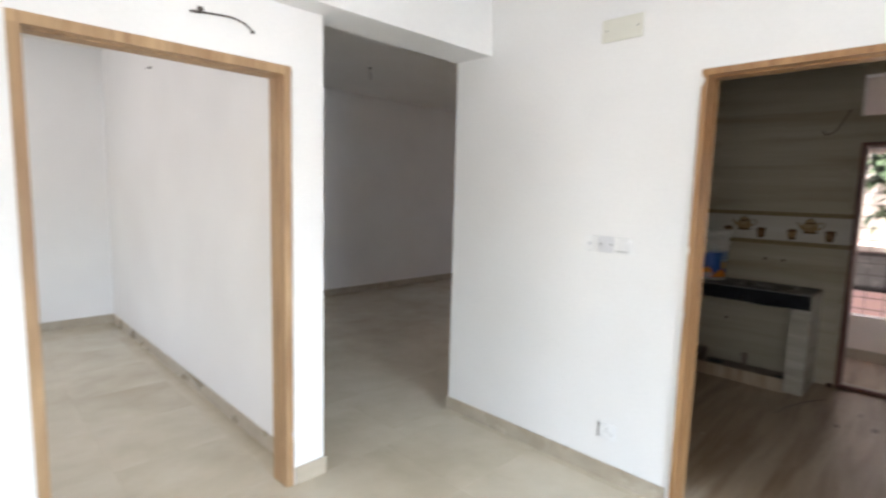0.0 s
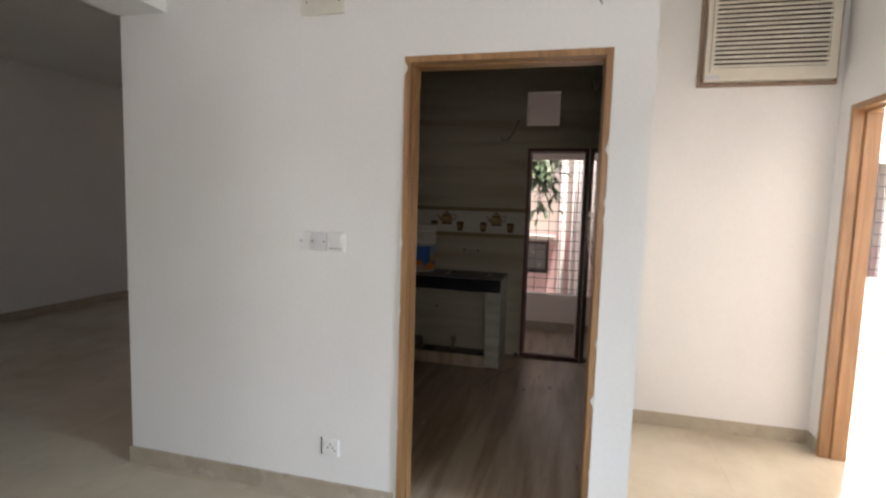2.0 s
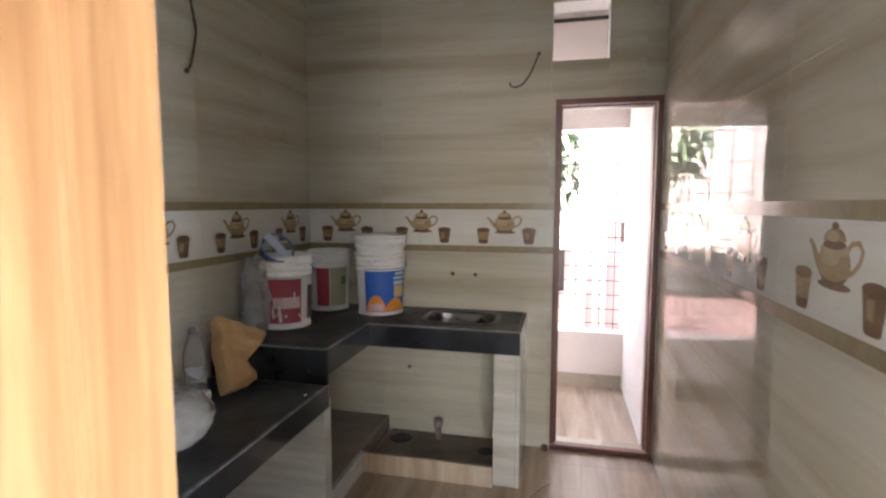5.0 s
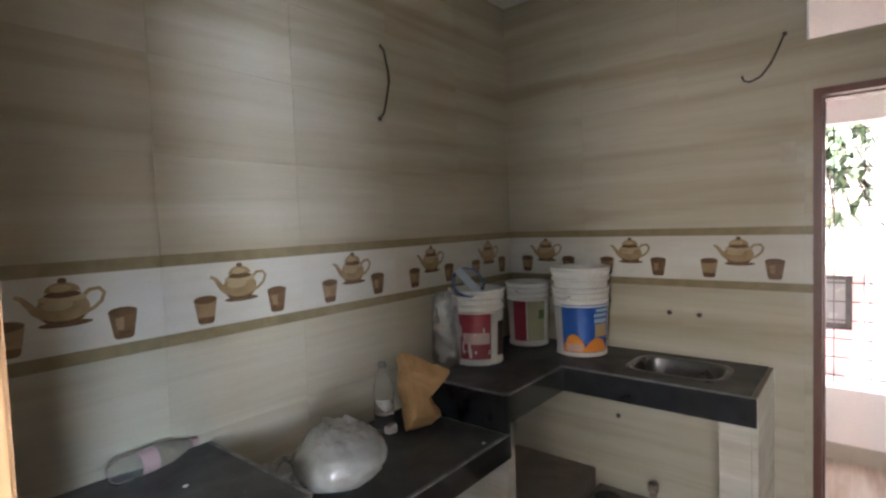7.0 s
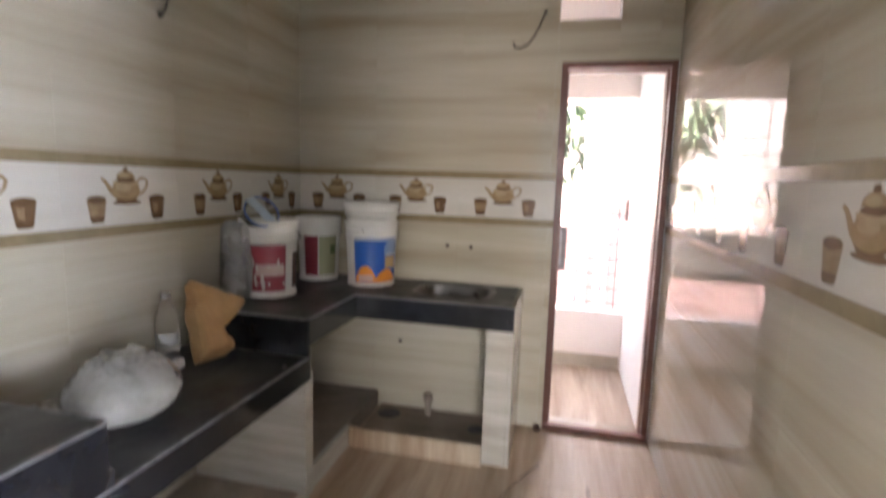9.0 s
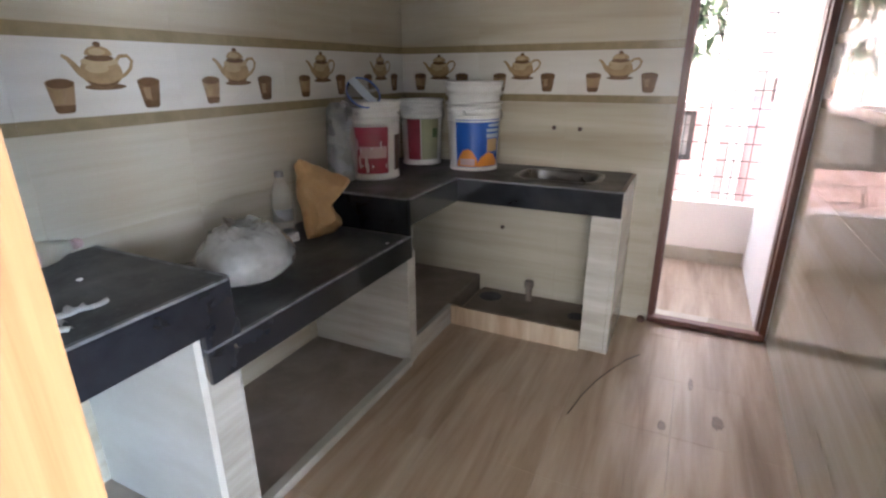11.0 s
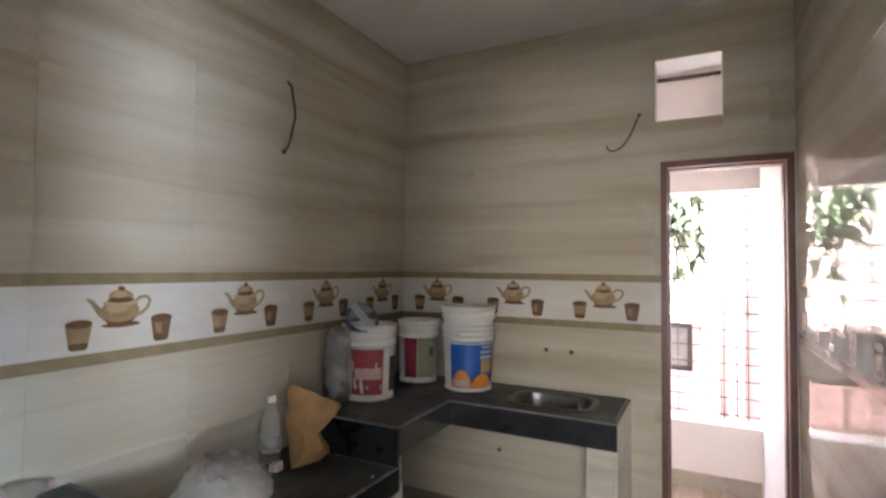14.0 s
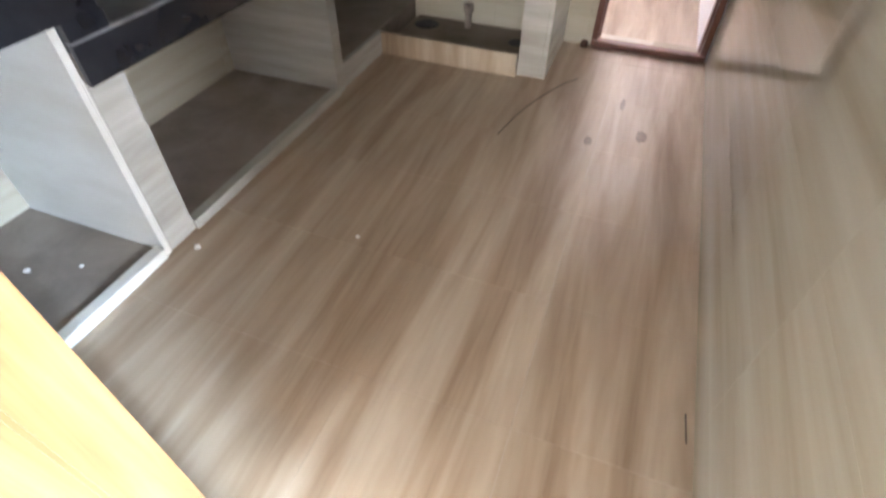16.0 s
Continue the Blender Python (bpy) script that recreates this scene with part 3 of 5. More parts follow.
part("collar", lathe([(0.018, 0.08), (0.027, 0.082), (0.027, 0.118), (0.014, 0.12), (0.014, 0.09)], 20), CEMENT, stub)


def worktop(name, label, outer, z0, z1, hole=None, edges=()):
    """A granite top in rectangles, with fascia strips and rubbed edges along its free sides."""
    ob = holder(name, Matrix.Identity(4), label, "worktop")
    xs = sorted({v for q in outer for v in (q[0], q[2])} | ({hole[0], hole[2]} if hole else set()))
    ys = sorted({v for q in outer for v in (q[1], q[3])} | ({hole[1], hole[3]} if hole else set()))
    bm = bmesh.new()
    grid = {}
    for a, b in zip(xs, xs[1:]):
        for c, d in zip(ys, ys[1:]):
            mx, my = (a + b) / 2, (c + d) / 2
            if any(q[0] < mx < q[2] and q[1] < my < q[3] for q in outer) and not (hole and hole[0] < mx < hole[2] and hole[1] < my < hole[3]):
                corners = ((a, c), (b, c), (b, d), (a, d))
                for p in corners:
                    if p not in grid:
                        grid[p] = bm.verts.new((*p, z1))
                bm.faces.new([grid[p] for p in corners])
    low = bmesh.ops.extrude_face_region(bm, geom=list(bm.faces))
    for v in low["geom"]:
        if isinstance(v, bmesh.types.BMVert):
            v.co.z -= 0.022
    part("top", bm, GRANITE_TOP, ob, "dusty dark granite top")
    for x0, y0, x1, y1, nx, ny in edges:
        a = (min(x0, x1) - (0.013 if nx < 0 else 0), min(y0, y1) - (0.013 if ny < 0 else 0))
        b = (max(x0, x1) + (0.013 if nx > 0 else 0), max(y0, y1) + (0.013 if ny > 0 else 0))
        part("fascia", boxes(((*a, z0), (*b, z1 - 0.006))), GRANITE, ob, "polished black granite fascia")
        part("edge", boxes(((*a, z1 - 0.0058), (*b, z1 + 0.001))), GRANITE_EDGE, ob, "pale rubbed edge")
    core = bmesh.new()
    for x0, y0, x1, y1 in outer:
        if not hole or x1 < hole[0] or y0 > hole[3]:
            box(core, (x0 + 0.004, y0 + 0.004, z0 + 0.003), (x1 - 0.004, y1 - 0.004, z1 - 0.023))
    if len(core.verts):
        part("slab", core, CEMENT, ob, "cement slab under the granite")
    return ob


HOLE = (5.775, 1.795, 6.04, 2.17)
worktop("raised_worktop", "dusty black granite worktop round the sink corner", ((WX, SY + 0.0115, wall_in, WY), (5.192, WY, wall_in, side_in)), 0.682, 0.799, HOLE,
        ((WX, SY - 0.008, WX, WY - 0.014, -1, 0), (5.192, WY, WX, WY, 0, -1), (5.192, WY, 5.192, side_in, -1, 0)))
worktop("low_worktop", "lower dusty black granite worktop between the raised ones", ((4.16, WY, 5.178, side_in),), 0.539, 0.638, None, ((4.16, WY, 5.20, WY, 0, -1),))
worktop("stove_worktop", "raised dusty black granite stove counter beside the doorway", ((3.60, WY, 4.255, side_in),), 0.68, 0.802, None,
        ((3.60, WY, 4.255, WY, 0, -1), (4.255, WY, 4.255, side_in, 1, 0)))
thing("joint_strip", boxes(((4.160, WY - 0.013, 0.6395), (4.268, WY + 0.010, 0.6795))), GRANITE, "black granite strip between the two worktops", "granite strip")

thing("joint_strip", boxes(((5.180, WY - 0.0125, 0.6395), (5.1985, side_in, 0.6815))), GRANITE, "black granite riser strip below the raised worktop", "granite strip")


def rounded(cx, cy, hx, hy, z, power=4.0, n=48):
    out = []
    for i in range(n):
        a = 2 * math.pi * i / n
        c, s = math.cos(a), math.sin(a)
        out.append((cx + hx * math.copysign(abs(c) ** (2 / power), c), cy + hy * math.copysign(abs(s) ** (2 / power), s), z))
    return out


def loft(loops, close_last=True):
    bm = bmesh.new()
    rings = [[bm.verts.new(p) for p in loop] for loop in loops]
    n = len(rings[0])
    for low, high in zip(rings, rings[1:]):
        for i in range(n):
            bm.faces.new((low[i], low[(i + 1) % n], high[(i + 1) % n], high[i])).smooth = True
    if close_last:
        bm.faces.new(rings[-1])
    return bm


sink = holder("sink", pose(0, 0, 0), "steel sink bowl let into the granite worktop", "sink")
SXC, SYC = 5.908, 1.98
part("bowl", loft([rounded(SXC, SYC, 0.158, 0.212, 0.800), rounded(SXC, SYC, 0.156, 0.210, 0.804), rounded(SXC, SYC, 0.134, 0.187, 0.804), rounded(SXC, SYC, 0.130, 0.183, 0.794), rounded(SXC, SYC, 0.118, 0.170, 0.68, 3.2), rounded(SXC, SYC, 0.10, 0.15, 0.647, 3), rounded(SXC, SYC, 0.03, 0.03, 0.639, 2)]), STEEL, sink)
part("drain", lathe([(0.0, 0.643), (0.02, 0.643), (0.03, 0.647), (0.034, 0.641)], 20, (SXC, SYC)), STEEL, sink, "round steel drain")


def tap_stub(y, z, label):
    ob = holder("tap_stub", pose(KB - 0.008, y, z, 0, -90, 0), label, "pipe", "capped water outlets")
    part("pipe", lathe([(0.008, 0), (0.008, 0.012), (0.0, 0.012)], 14), RUST, ob)
    part("collar", lathe([(0.012, 0), (0.012, 0.004), (0.008, 0.005)], 14), STEEL, ob)


tap_stub(2.08, 1.008, "capped dark water outlet in the tiled wall")
tap_stub(1.944, 1.006, "capped dark water outlet in the tiled wall")
tap_stub(2.348, 0.425, "capped dark water outlet inside the sink niche")

tiled("end_panel", ((WX + 0.002, SY - 0.010, 0), (wall_in, SY + 0.010, 0.795)), TILE_PALE, "pale tiled end face of the sink counter")

# ---- hanging cables ----


def cable(name, points, radius, material, label, plate=None):
    ob = holder(name, Matrix.Identity(4), label, "cable")
    smooth = []
    for a, b in zip(points, points[1:]):
        smooth += [tuple(Vector(a).lerp(Vector(b), k / 4)) for k in range(4)]
    smooth.append(points[-1])
    eased = [smooth[0]] + [tuple((Vector(p) + Vector(q) * 2 + Vector(r)) / 4) for p, q, r in zip(smooth, smooth[1:], smooth[2:])] + [smooth[-1]]
    part("wire", tube(eased, radius, 7), material, ob)
    if plate:
        part("knot", lathe([(0.0, -radius * 2.2), (radius * 2, -radius), (radius * 2, radius), (0.0, radius * 2.2)], 10), material, ob).matrix_basis = Matrix.Translation(plate)
    return ob


cable("wall_cable", [(5.112, 2.993, 2.29), (5.122, 2.977, 2.262), (5.118, 2.968, 2.225), (5.128, 2.965, 2.18), (5.131, 2.962, 2.13), (5.117, 2.962, 2.075), (5.106, 2.966, 2.02), (5.098, 2.97, 1.985), (5.07, 2.972, 1.952)], 0.005, DARKWIRE, "dark cable hanging from the tiled wall", (5.074, 2.97, 1.96))
cable("wall_cable", [(6.143, 1.599, 2.242), (6.11, 1.605, 2.215), (6.105, 1.64, 2.13), (6.11, 1.68, 2.075), (6.115, 1.725, 2.058), (6.12, 1.75, 2.07), (6.125, 1.757, 2.092)], 0.0045, DARKWIRE, "dark cable curling out of the end wall", (6.14, 1.60, 2.24))
cable("wall_cable", [(5.42, 0.922, 2.43), (5.40, 0.97, 2.44), (5.33, 0.98, 2.42), (5.31, 0.97, 2.36), (5.36, 0.96, 2.33), (5.41, 0.95, 2.38)], 0.005, DARKWIRE, "looped dark cable high on the tiled side wall")
cable("wall_cable", [(HX, 0.995, 2.30), (HX - 0.03, 1.03, 2.325), (HX - 0.03, 1.045, 2.315), (HX - 0.03, 1.01, 2.29), (HX - 0.03, 0.985, 2.255)], 0.0035, GREYWIRE, "short bare wires above the kitchen doorway")
cable("wall_cable", [(HX, 0.995, 2.30), (HX - 0.03, 0.97, 2.27), (HX - 0.03, 0.95, 2.28), (HX - 0.03, 0.945, 2.30)], 0.0035, GREYWIRE, "short bare wires above the kitchen doorway")
cable("wall_cable", [(1.79, DY, 2.225), (1.735, DY - 0.03, 2.215), (1.81, DY - 0.04, 2.22), (1.90, DY - 0.04, 2.228), (1.96, DY - 0.04, 2.215), (1.99, DY - 0.04, 2.19)], 0.004, DARKWIRE, "bare wires hanging above the bedroom doorway", (1.992, DY - 0.04, 2.188))
thing("cable_hole", lathe([(0.012, 0), (0.013, 0.003), (0.006, 0.004), (0.0, 0.002)], 14), DARKWIRE, "dark round cable hole above the bedroom doorway", "cable hole", pose(1.79, DY, 2.24, 90, 0, 0))
for x, y in ((4.5, 5.71),):
    hook = holder("ceiling_hook", pose(x, y, TOP), "small dark fan hook under the living room ceiling", "hook", "ceiling fan hooks")
    part("rod", tube([(0, 0, 0), (0, 0, -0.07), (0.02, 0, -0.10), (0, 0, -0.125), (-0.02, 0, -0.10)], 0.005), IRON, hook)
    part("plate", lathe([(0.0, -0.006), (0.022, -0.006), (0.025, 0.0)], 20), IRON, hook)
cable("wall_cable", [(2.26, 5.6, 2.45), (2.22, 5.58, 2.44), (2.20, 5.52, 2.42), (2.21, 5.45, 2.43)], 0.004, DARKWIRE, "short wires on the bedroom wall")

# ---- wall fittings ----
plate = holder("cover_plate", pose(HX, 2.19, 2.350, 0, 0, -90), "blank cream cover plate high on the white wall", "cover plate")
part("plate", soft_box((-0.106, -0.012, -0.056), (0.106, 0.0, 0.056), 0.004), CREAM, plate)
for x in (-0.08, 0.08):
    part("screw", lathe([(0.0, 0.003), (0.004, 0.002), (0.004, 0)], 10), STEEL, plate).matrix_basis = pose(x, -0.012, 0, 90)

switch = holder("switch_panel", pose(HX, 2.205, 1.27, 0, 0, -90), "row of three white and grey switch plates on the wall", "switch")
for k, (x, m) in enumerate(((-0.089, PLASTIC), (0.0, GREYPLASTIC), (0.089, PLASTIC))):
    p = part("switch_plate", soft_box((x - 0.0435, -0.011, -0.043), (x + 0.0435, 0, 0.043), 0.003), m, switch, "grey blank plate" if k == 1 else "white plate")
    if k == 2:
        part("rocker", soft_box((x - 0.03, -0.015, -0.028), (x + 0.03, -0.011, 0.03), 0.0015), PLASTIC, p)
        part("rocker_gap", boxes(((x - 0.032, -0.0118, -0.0315), (x + 0.03, -0.0112, -0.029))), DARKWIRE, p)
    elif k == 0:
        part("knob", lathe([(0.009, 0), (0.009, 0.006), (0.0, 0.007)], 14), GREYPLASTIC, p).matrix_basis = pose(x, -0.011, 0, 90)
    else:
        for dx in (-0.03, 0.03):
            part("screw", lathe([(0.0, 0.003), (0.004, 0.002), (0.004, 0)], 10), DARKWIRE, p).matrix_basis = pose(x + dx, -0.011, 0, 90)

socket = holder("power_socket", pose(HX, 2.135, 0.268, 0, 0, -90), "white three-pin power socket low on the wall", "socket")
part("socket_plate", soft_box((-0.043, -0.011, -0.042), (0.043, 0, 0.042), 0.003), PLASTIC, socket)
for x, z in ((-0.012, 0.0), (0.012, 0.0), (0.0, 0.018), (0.026, -0.012)):
    part("pin_hole", boxes(((x - 0.003, -0.0122, z - 0.004), (x + 0.003, -0.0112, z + 0.004))), DARKWIRE, socket)
thing("wall_gap", boxes(((HX - 0.003, 2.182, 0.225), (HX + 0.001, 2.189, 0.312))), DARKWIRE, "dark gap in the plaster beside the socket", "plaster gap")

# ---- window cooler ----
ac = holder("window_cooler", pose(NX, -0.037, 2.238, 0, 0, -90), "old cream window air cooler in a raw timber frame", "air conditioner")
W, H = 0.76, 0.59
for name, a, b in (("frame_rail", (-W / 2, -0.035, 0), (W / 2, 0, 0.02)), ("frame_rail", (-W / 2, -0.035, H - 0.02), (W / 2, 0, H)), ("frame_post", (-W / 2, -0.035, 0.02), (-W / 2 + 0.024, 0, H - 0.02)), ("frame_post", (W / 2 - 0.02, -0.035, 0.02), (W / 2, 0, H - 0.02))):
    part(name, soft_box(a, b, 0.003), ACWOOD, ac, "raw brown timber")
bm = bmesh.new()
x0, x1, z0, z1 = -W / 2 + 0.028, W / 2 - 0.024, 0.024, H - 0.024
gx0, gx1, gz0, gz1 = x0 + 0.05, x1 - 0.045, z0 + 0.075, z1 - 0.035
for a, b in (((x0, -0.075, z0), (gx0, 0, z1)), ((gx1, -0.075, z0), (x1, 0, z1)), ((gx0, -0.075, z0), (gx1, 0, gz0)), ((gx0, -0.075, gz1), (gx1, 0, z1))):
    box(bm, a, b)
front = part("front_panel", bm, ACPLASTIC, ac, "yellowed cream plastic panel")
part("grille_back", boxes(((gx0, -0.04, gz0), (gx1, -0.03, gz1))), ACDARK, ac, "dark dusty grille back")
n_slats = 16
for i in range(n_slats):
    z = gz0 + (gz1 - gz0) * (i + 0.5) / n_slats
    bm = bmesh.new()
    slab_pts = [(-0.073, z - 0.0105), (-0.070, z + 0.0065), (-0.042, z + 0.011), (-0.045, z - 0.002)]
    lo = [bm.verts.new((gx0, y, zz)) for y, zz in slab_pts]
    hi = [bm.verts.new((gx1, y, zz)) for y, zz in slab_pts]
    for k in range(4):
        bm.faces.new((lo[k], lo[(k + 1) % 4], hi[(k + 1) % 4], hi[k]))
    bm.faces.new(lo), bm.faces.new(hi)
    part("slat", bm, ACPLASTIC, ac)
part("badge", soft_box((x0 + 0.005, -0.079, z0 + 0.008), (x0 + 0.085, -0.074, z0 + 0.034), 0.002), GREYPLASTIC, ac, "small grey badge")
part("seam", boxes(((x0 + 0.026, -0.0765, z0 + 0.05), (x0 + 0.029, -0.0752, z1 - 0.01))), ACDARK, ac, "dark seam")


# ---- loose things on the counters ----
def bucket(name, at, r0, r1, height, label, bands=(), nested=0, turn=0):
    """A tapered paint bucket with ribs, rim, base ring and a printed label."""
    ob = holder(name, pose(*at, 0, 0, turn), label, "bucket", "paint buckets in the corner")

    def rad(z):
        return r0 + (r1 - r0) * z / height

    prof = [(0.0, 0.004), (r0 - 0.012, 0.004), (r0 - 0.006, 0.0), (r0 + 0.004, 0.0), (r0 + 0.004, 0.014), (r0, 0.016)]
    top = height * 0.72
    prof += [(rad(top), top)]
    z = top
    while z < height - 0.03:
        prof += [(rad(z) + 0.006, z + 0.002), (rad(z) + 0.006, z + 0.007), (rad(z) + 0.001, z + 0.009), (rad(z) + 0.001, z + 0.028)]
        z += 0.03
    prof += [(r1 + 0.007, height - 0.012), (r1 + 0.007, height - 0.002), (r1, height), (r1 - 0.005, height - 0.004), (r0 - 0.006, 0.02), (0.0, 0.018)]
    part("shell", lathe(prof, 40), BUCKET, ob)
    for k, (low, high, a0, a1, m, what) in enumerate(bands):
        part("label", lathe([(rad(low) + 0.0012 + 0.0006 * k, low), (rad(high) + 0.0012 + 0.0006 * k, high)], 20, arc=(a0, a1)), m, ob, what)
    for a in (90, 270):
        e = part("handle_ear", lathe([(0.0, 0.012), (0.011, 0.012), (0.013, 0.0)], 14), BUCKET, ob)
        e.matrix_basis = pose(0, 0, height * 0.86, 0, 0, a) @ pose(0, -(rad(height * 0.86)), 0, 90, 0, 0)
    wire = [(math.cos(radians(a)) * (r1 + 0.010), math.sin(radians(a)) * (r1 + 0.010), height * 0.86 - 0.075 * math.cos(radians(a))) for a in range(-90, 91, 12)]
    part("wire_handle", tube(wire, 0.0025, 6), STEEL, ob)
    if nested:
        up = part("inner_bucket", lathe([(rad(height) - 0.01, height - 0.02), (r1 - 0.004, height + nested * 0.3), (r1 + 0.006, height + nested * 0.33), (r1 + 0.006, height + nested * 0.42), (r1, height + nested * 0.45), (r1 + 0.003, height + nested * 0.7), (r1 + 0.009, height + nested * 0.72), (r1 + 0.009, height + nested * 0.86), (r1 + 0.004, height + nested * 0.88), (r1 + 0.011, height + nested * 0.93), (r1 + 0.011, height + nested), (r1 + 0.002, height + nested), (r1 - 0.004, height + nested - 0.02), (r0, height - 0.1), (0, height - 0.1)], 40), BUCKET, ob, "second white bucket set inside")
    return ob


SPLASH = glossy("dried_white_paint", (0.66, 0.62, 0.58), 0.5)


def splashes(ob, r, seed, n):
    """Dried white runs and torn spots on a label."""
    rng = random.Random(seed)
    for _ in range(n):
        bm = bmesh.new()
        a, z, w, h = radians(rng.uniform(172, 244)), rng.uniform(0.04, 0.22), rng.uniform(0.02, 0.07), rng.uniform(0.006, 0.035)
        ring = []
        for i in range(10):
            q = 2 * math.pi * i / 10
            k = 0.7 + 0.5 * rng.random()
            b, c = a + w * k * math.cos(q), z + h * k * math.sin(q)
            rr = r + 0.014 * c / 0.36 + 0.0036
            ring.append(bm.verts.new((rr * math.cos(b), rr * math.sin(b), c)))
        bm.faces.new(ring)
        part("paint_splash", bm, SPLASH, ob, "dried white paint splash")


# angles run round each bucket; 215 degrees faces the doorway
b1 = bucket("paint_bucket", (5.55, 2.828, 0.7995), 0.119, 0.134, 0.365, "white paint bucket with a torn maroon label",
       ((0.03, 0.25, 170, 246, MAROON, "torn maroon label"), (0.105, 0.16, 182, 242, PALELABEL, "faded pale pink panel"), (0.05, 0.245, 252, 262, BUCKET, "white strip"), (0.04, 0.21, 264, 292, RUST, "dark printed strip")))
bucket("paint_bucket", (6.0, 2.80, 0.7995), 0.105, 0.119, 0.35, "white paint bucket with an olive and maroon label",
       ((0.03, 0.25, 165, 205, MAROON, "maroon label"), (0.03, 0.25, 207, 262, GREEN, "olive label"), (0.15, 0.20, 240, 258, DARKGREEN, "dark green spot")))
splashes(b1, 0.119, 7, 13)
b3 = bucket("paint_bucket", (5.97, 2.468, 0.7995), 0.124, 0.140, 0.345, "tall pair of nested white buckets with a blue and orange label",
            ((0.02, 0.262, 160, 275, BLUE, "bright blue label"), (0.20, 0.215, 232, 268, PALEBLUE, "pale lettering bar"), (0.225, 0.24, 236, 272, PALEBLUE, "pale lettering bar"), (0.17, 0.19, 232, 268, PALEBLUE, "pale lettering bar"), (0.10, 0.165, 234, 266, TAN, "tan picture panel")), 0.10)
for a0, a1, h, seed in ((163, 214, 0.105, 1), (210, 268, 0.085, 2)):
    bm = bmesh.new()
    low, high = [], []
    for i in range(25):
        a = radians(a0 + (a1 - a0) * i / 24)
        zt = 0.03 + (h - 0.02) * math.sin(math.pi * i / 24) ** 0.7 + 0.006 * noise.noise((i * 0.4, seed, 0))
        for z, row in ((0.024, low), (zt, high)):
            r = 0.124 + 0.016 * z / 0.345 + 0.0052
            row.append(bm.verts.new((r * math.cos(a), r * math.sin(a), z)))
    for i in range(24):
        bm.faces.new((low[i], low[i + 1], high[i + 1], high[i])).smooth = True
    part("label", bm, ORANGE, b3, "orange picture on the label")
part("label", lathe([(0.1325, 0.03), (0.134, 0.065)], 14, arc=(172, 206)), PALELABEL, b3, "pale panel on the label")

# translucent jar bag with a tilted blue tub on it
bag_jar = holder("plastic_sack", pose(5.40, 2.905, 0.7995), "crumpled clear plastic sack leaning on the tiled wall", "plastic bag")
bm = lathe([(0.0, 0.0), (0.055, 0.002), (0.07, 0.03), (0.074, 0.14), (0.069, 0.26), (0.062, 0.33), (0.045, 0.36)], 30)
for v in bm.verts:
    k = noise.noise(v.co * 17) * 0.010 + noise.noise(v.co * 45) * 0.005
    v.co += Vector((v.co.x, v.co.y, 0)).normalized() * k
part("sack", bm, HAZE, bag_jar)
tub = holder("blue_tub", pose(5.495, 2.875, 1.145, 50, -22, -12), "small blue-rimmed clear plastic tub lying tilted on a sack", "tub")
part("wall", lathe([(0.0, 0.0), (0.06, 0.0), (0.066, 0.006), (0.08, 0.09), (0.08, 0.095), (0.076, 0.093), (0.062, 0.008), (0.0, 0.006)], 32), FILM, tub, "clear plastic side")
part("rim", lathe([(0.079, 0.092), (0.083, 0.093), (0.083, 0.10), (0.079, 0.101), (0.078, 0.095)], 32), BLUE, tub, "blue plastic rim")
part("tape", boxes(((-0.022, -0.083, 0.099), (0.022, 0.083, 0.103))), PALEBLUE, tub, "pale torn strip across the tub")


def crumpled(bm, big, small, amount, fine, seed):
    for v in bm.verts:
        p = v.co * big + Vector((seed, seed * 0.7, 0))
        q = v.co * small + Vector((0, seed, seed))
        v.co += amount * Vector((noise.noise(p), noise.noise(p + Vector((9, 0, 0))), noise.noise(p + Vector((0, 9, 0))))) + fine * Vector((noise.noise(q), noise.noise(q + Vector((5, 0, 0))), noise.noise(q + Vector((0, 5, 0)))))
    return bm


# folded kraft bag propped on the low counter
bm = bmesh.new()
outline = [(-0.065, 0.0), (0.045, 0.0), (0.085, 0.03), (0.07, 0.085), (0.03, 0.15), (0.13, 0.225), (0.125, 0.24), (0.06, 0.265), (0.0, 0.305), (-0.075, 0.335), (-0.095, 0.31), (-0.085, 0.16)]
cx, cz, rows = 0.0, 0.15, []
for layer, (depth, shrink) in enumerate(((-0.05, 0.72), (-0.066, 0.45), (0.0, 1.0), (0.045, 0.78))):
    rows.append([bm.verts.new((cx + (x - cx) * shrink, depth + 0.035 * z, max(0.0, cz + (z - cz) * shrink - (0.0 if shrink == 1.0 else 0.012)))) for x, z in outline])
n = len(outline)
for a, b in ((rows[1], rows[0]), (rows[0], rows[2]), (rows[2], rows[3])):
    for i in range(n):
        bm.faces.new((a[i], a[(i + 1) % n], b[(i + 1) % n], b[i]))
bm.faces.new(rows[1]), bm.faces.new(rows[3])
bmesh.ops.recalc_face_normals(bm, faces=bm.faces)
bmesh.ops.triangulate(bm, faces=bm.faces)
bmesh.ops.subdivide_edges(bm, edges=list(bm.edges), cuts=2, use_grid_fill=True)
crumpled(bm, 9, 24, 0.018, 0.007, 3.0)
for v in bm.verts:
    v.co.z = max(0.0, v.co.z)
kraft = thing("paper_bag", bm, KRAFT, "crumpled folded brown paper bag propped on the low counter", "paper bag", pose(5.03, 2.755, 0.6395, 0, 0, -38))

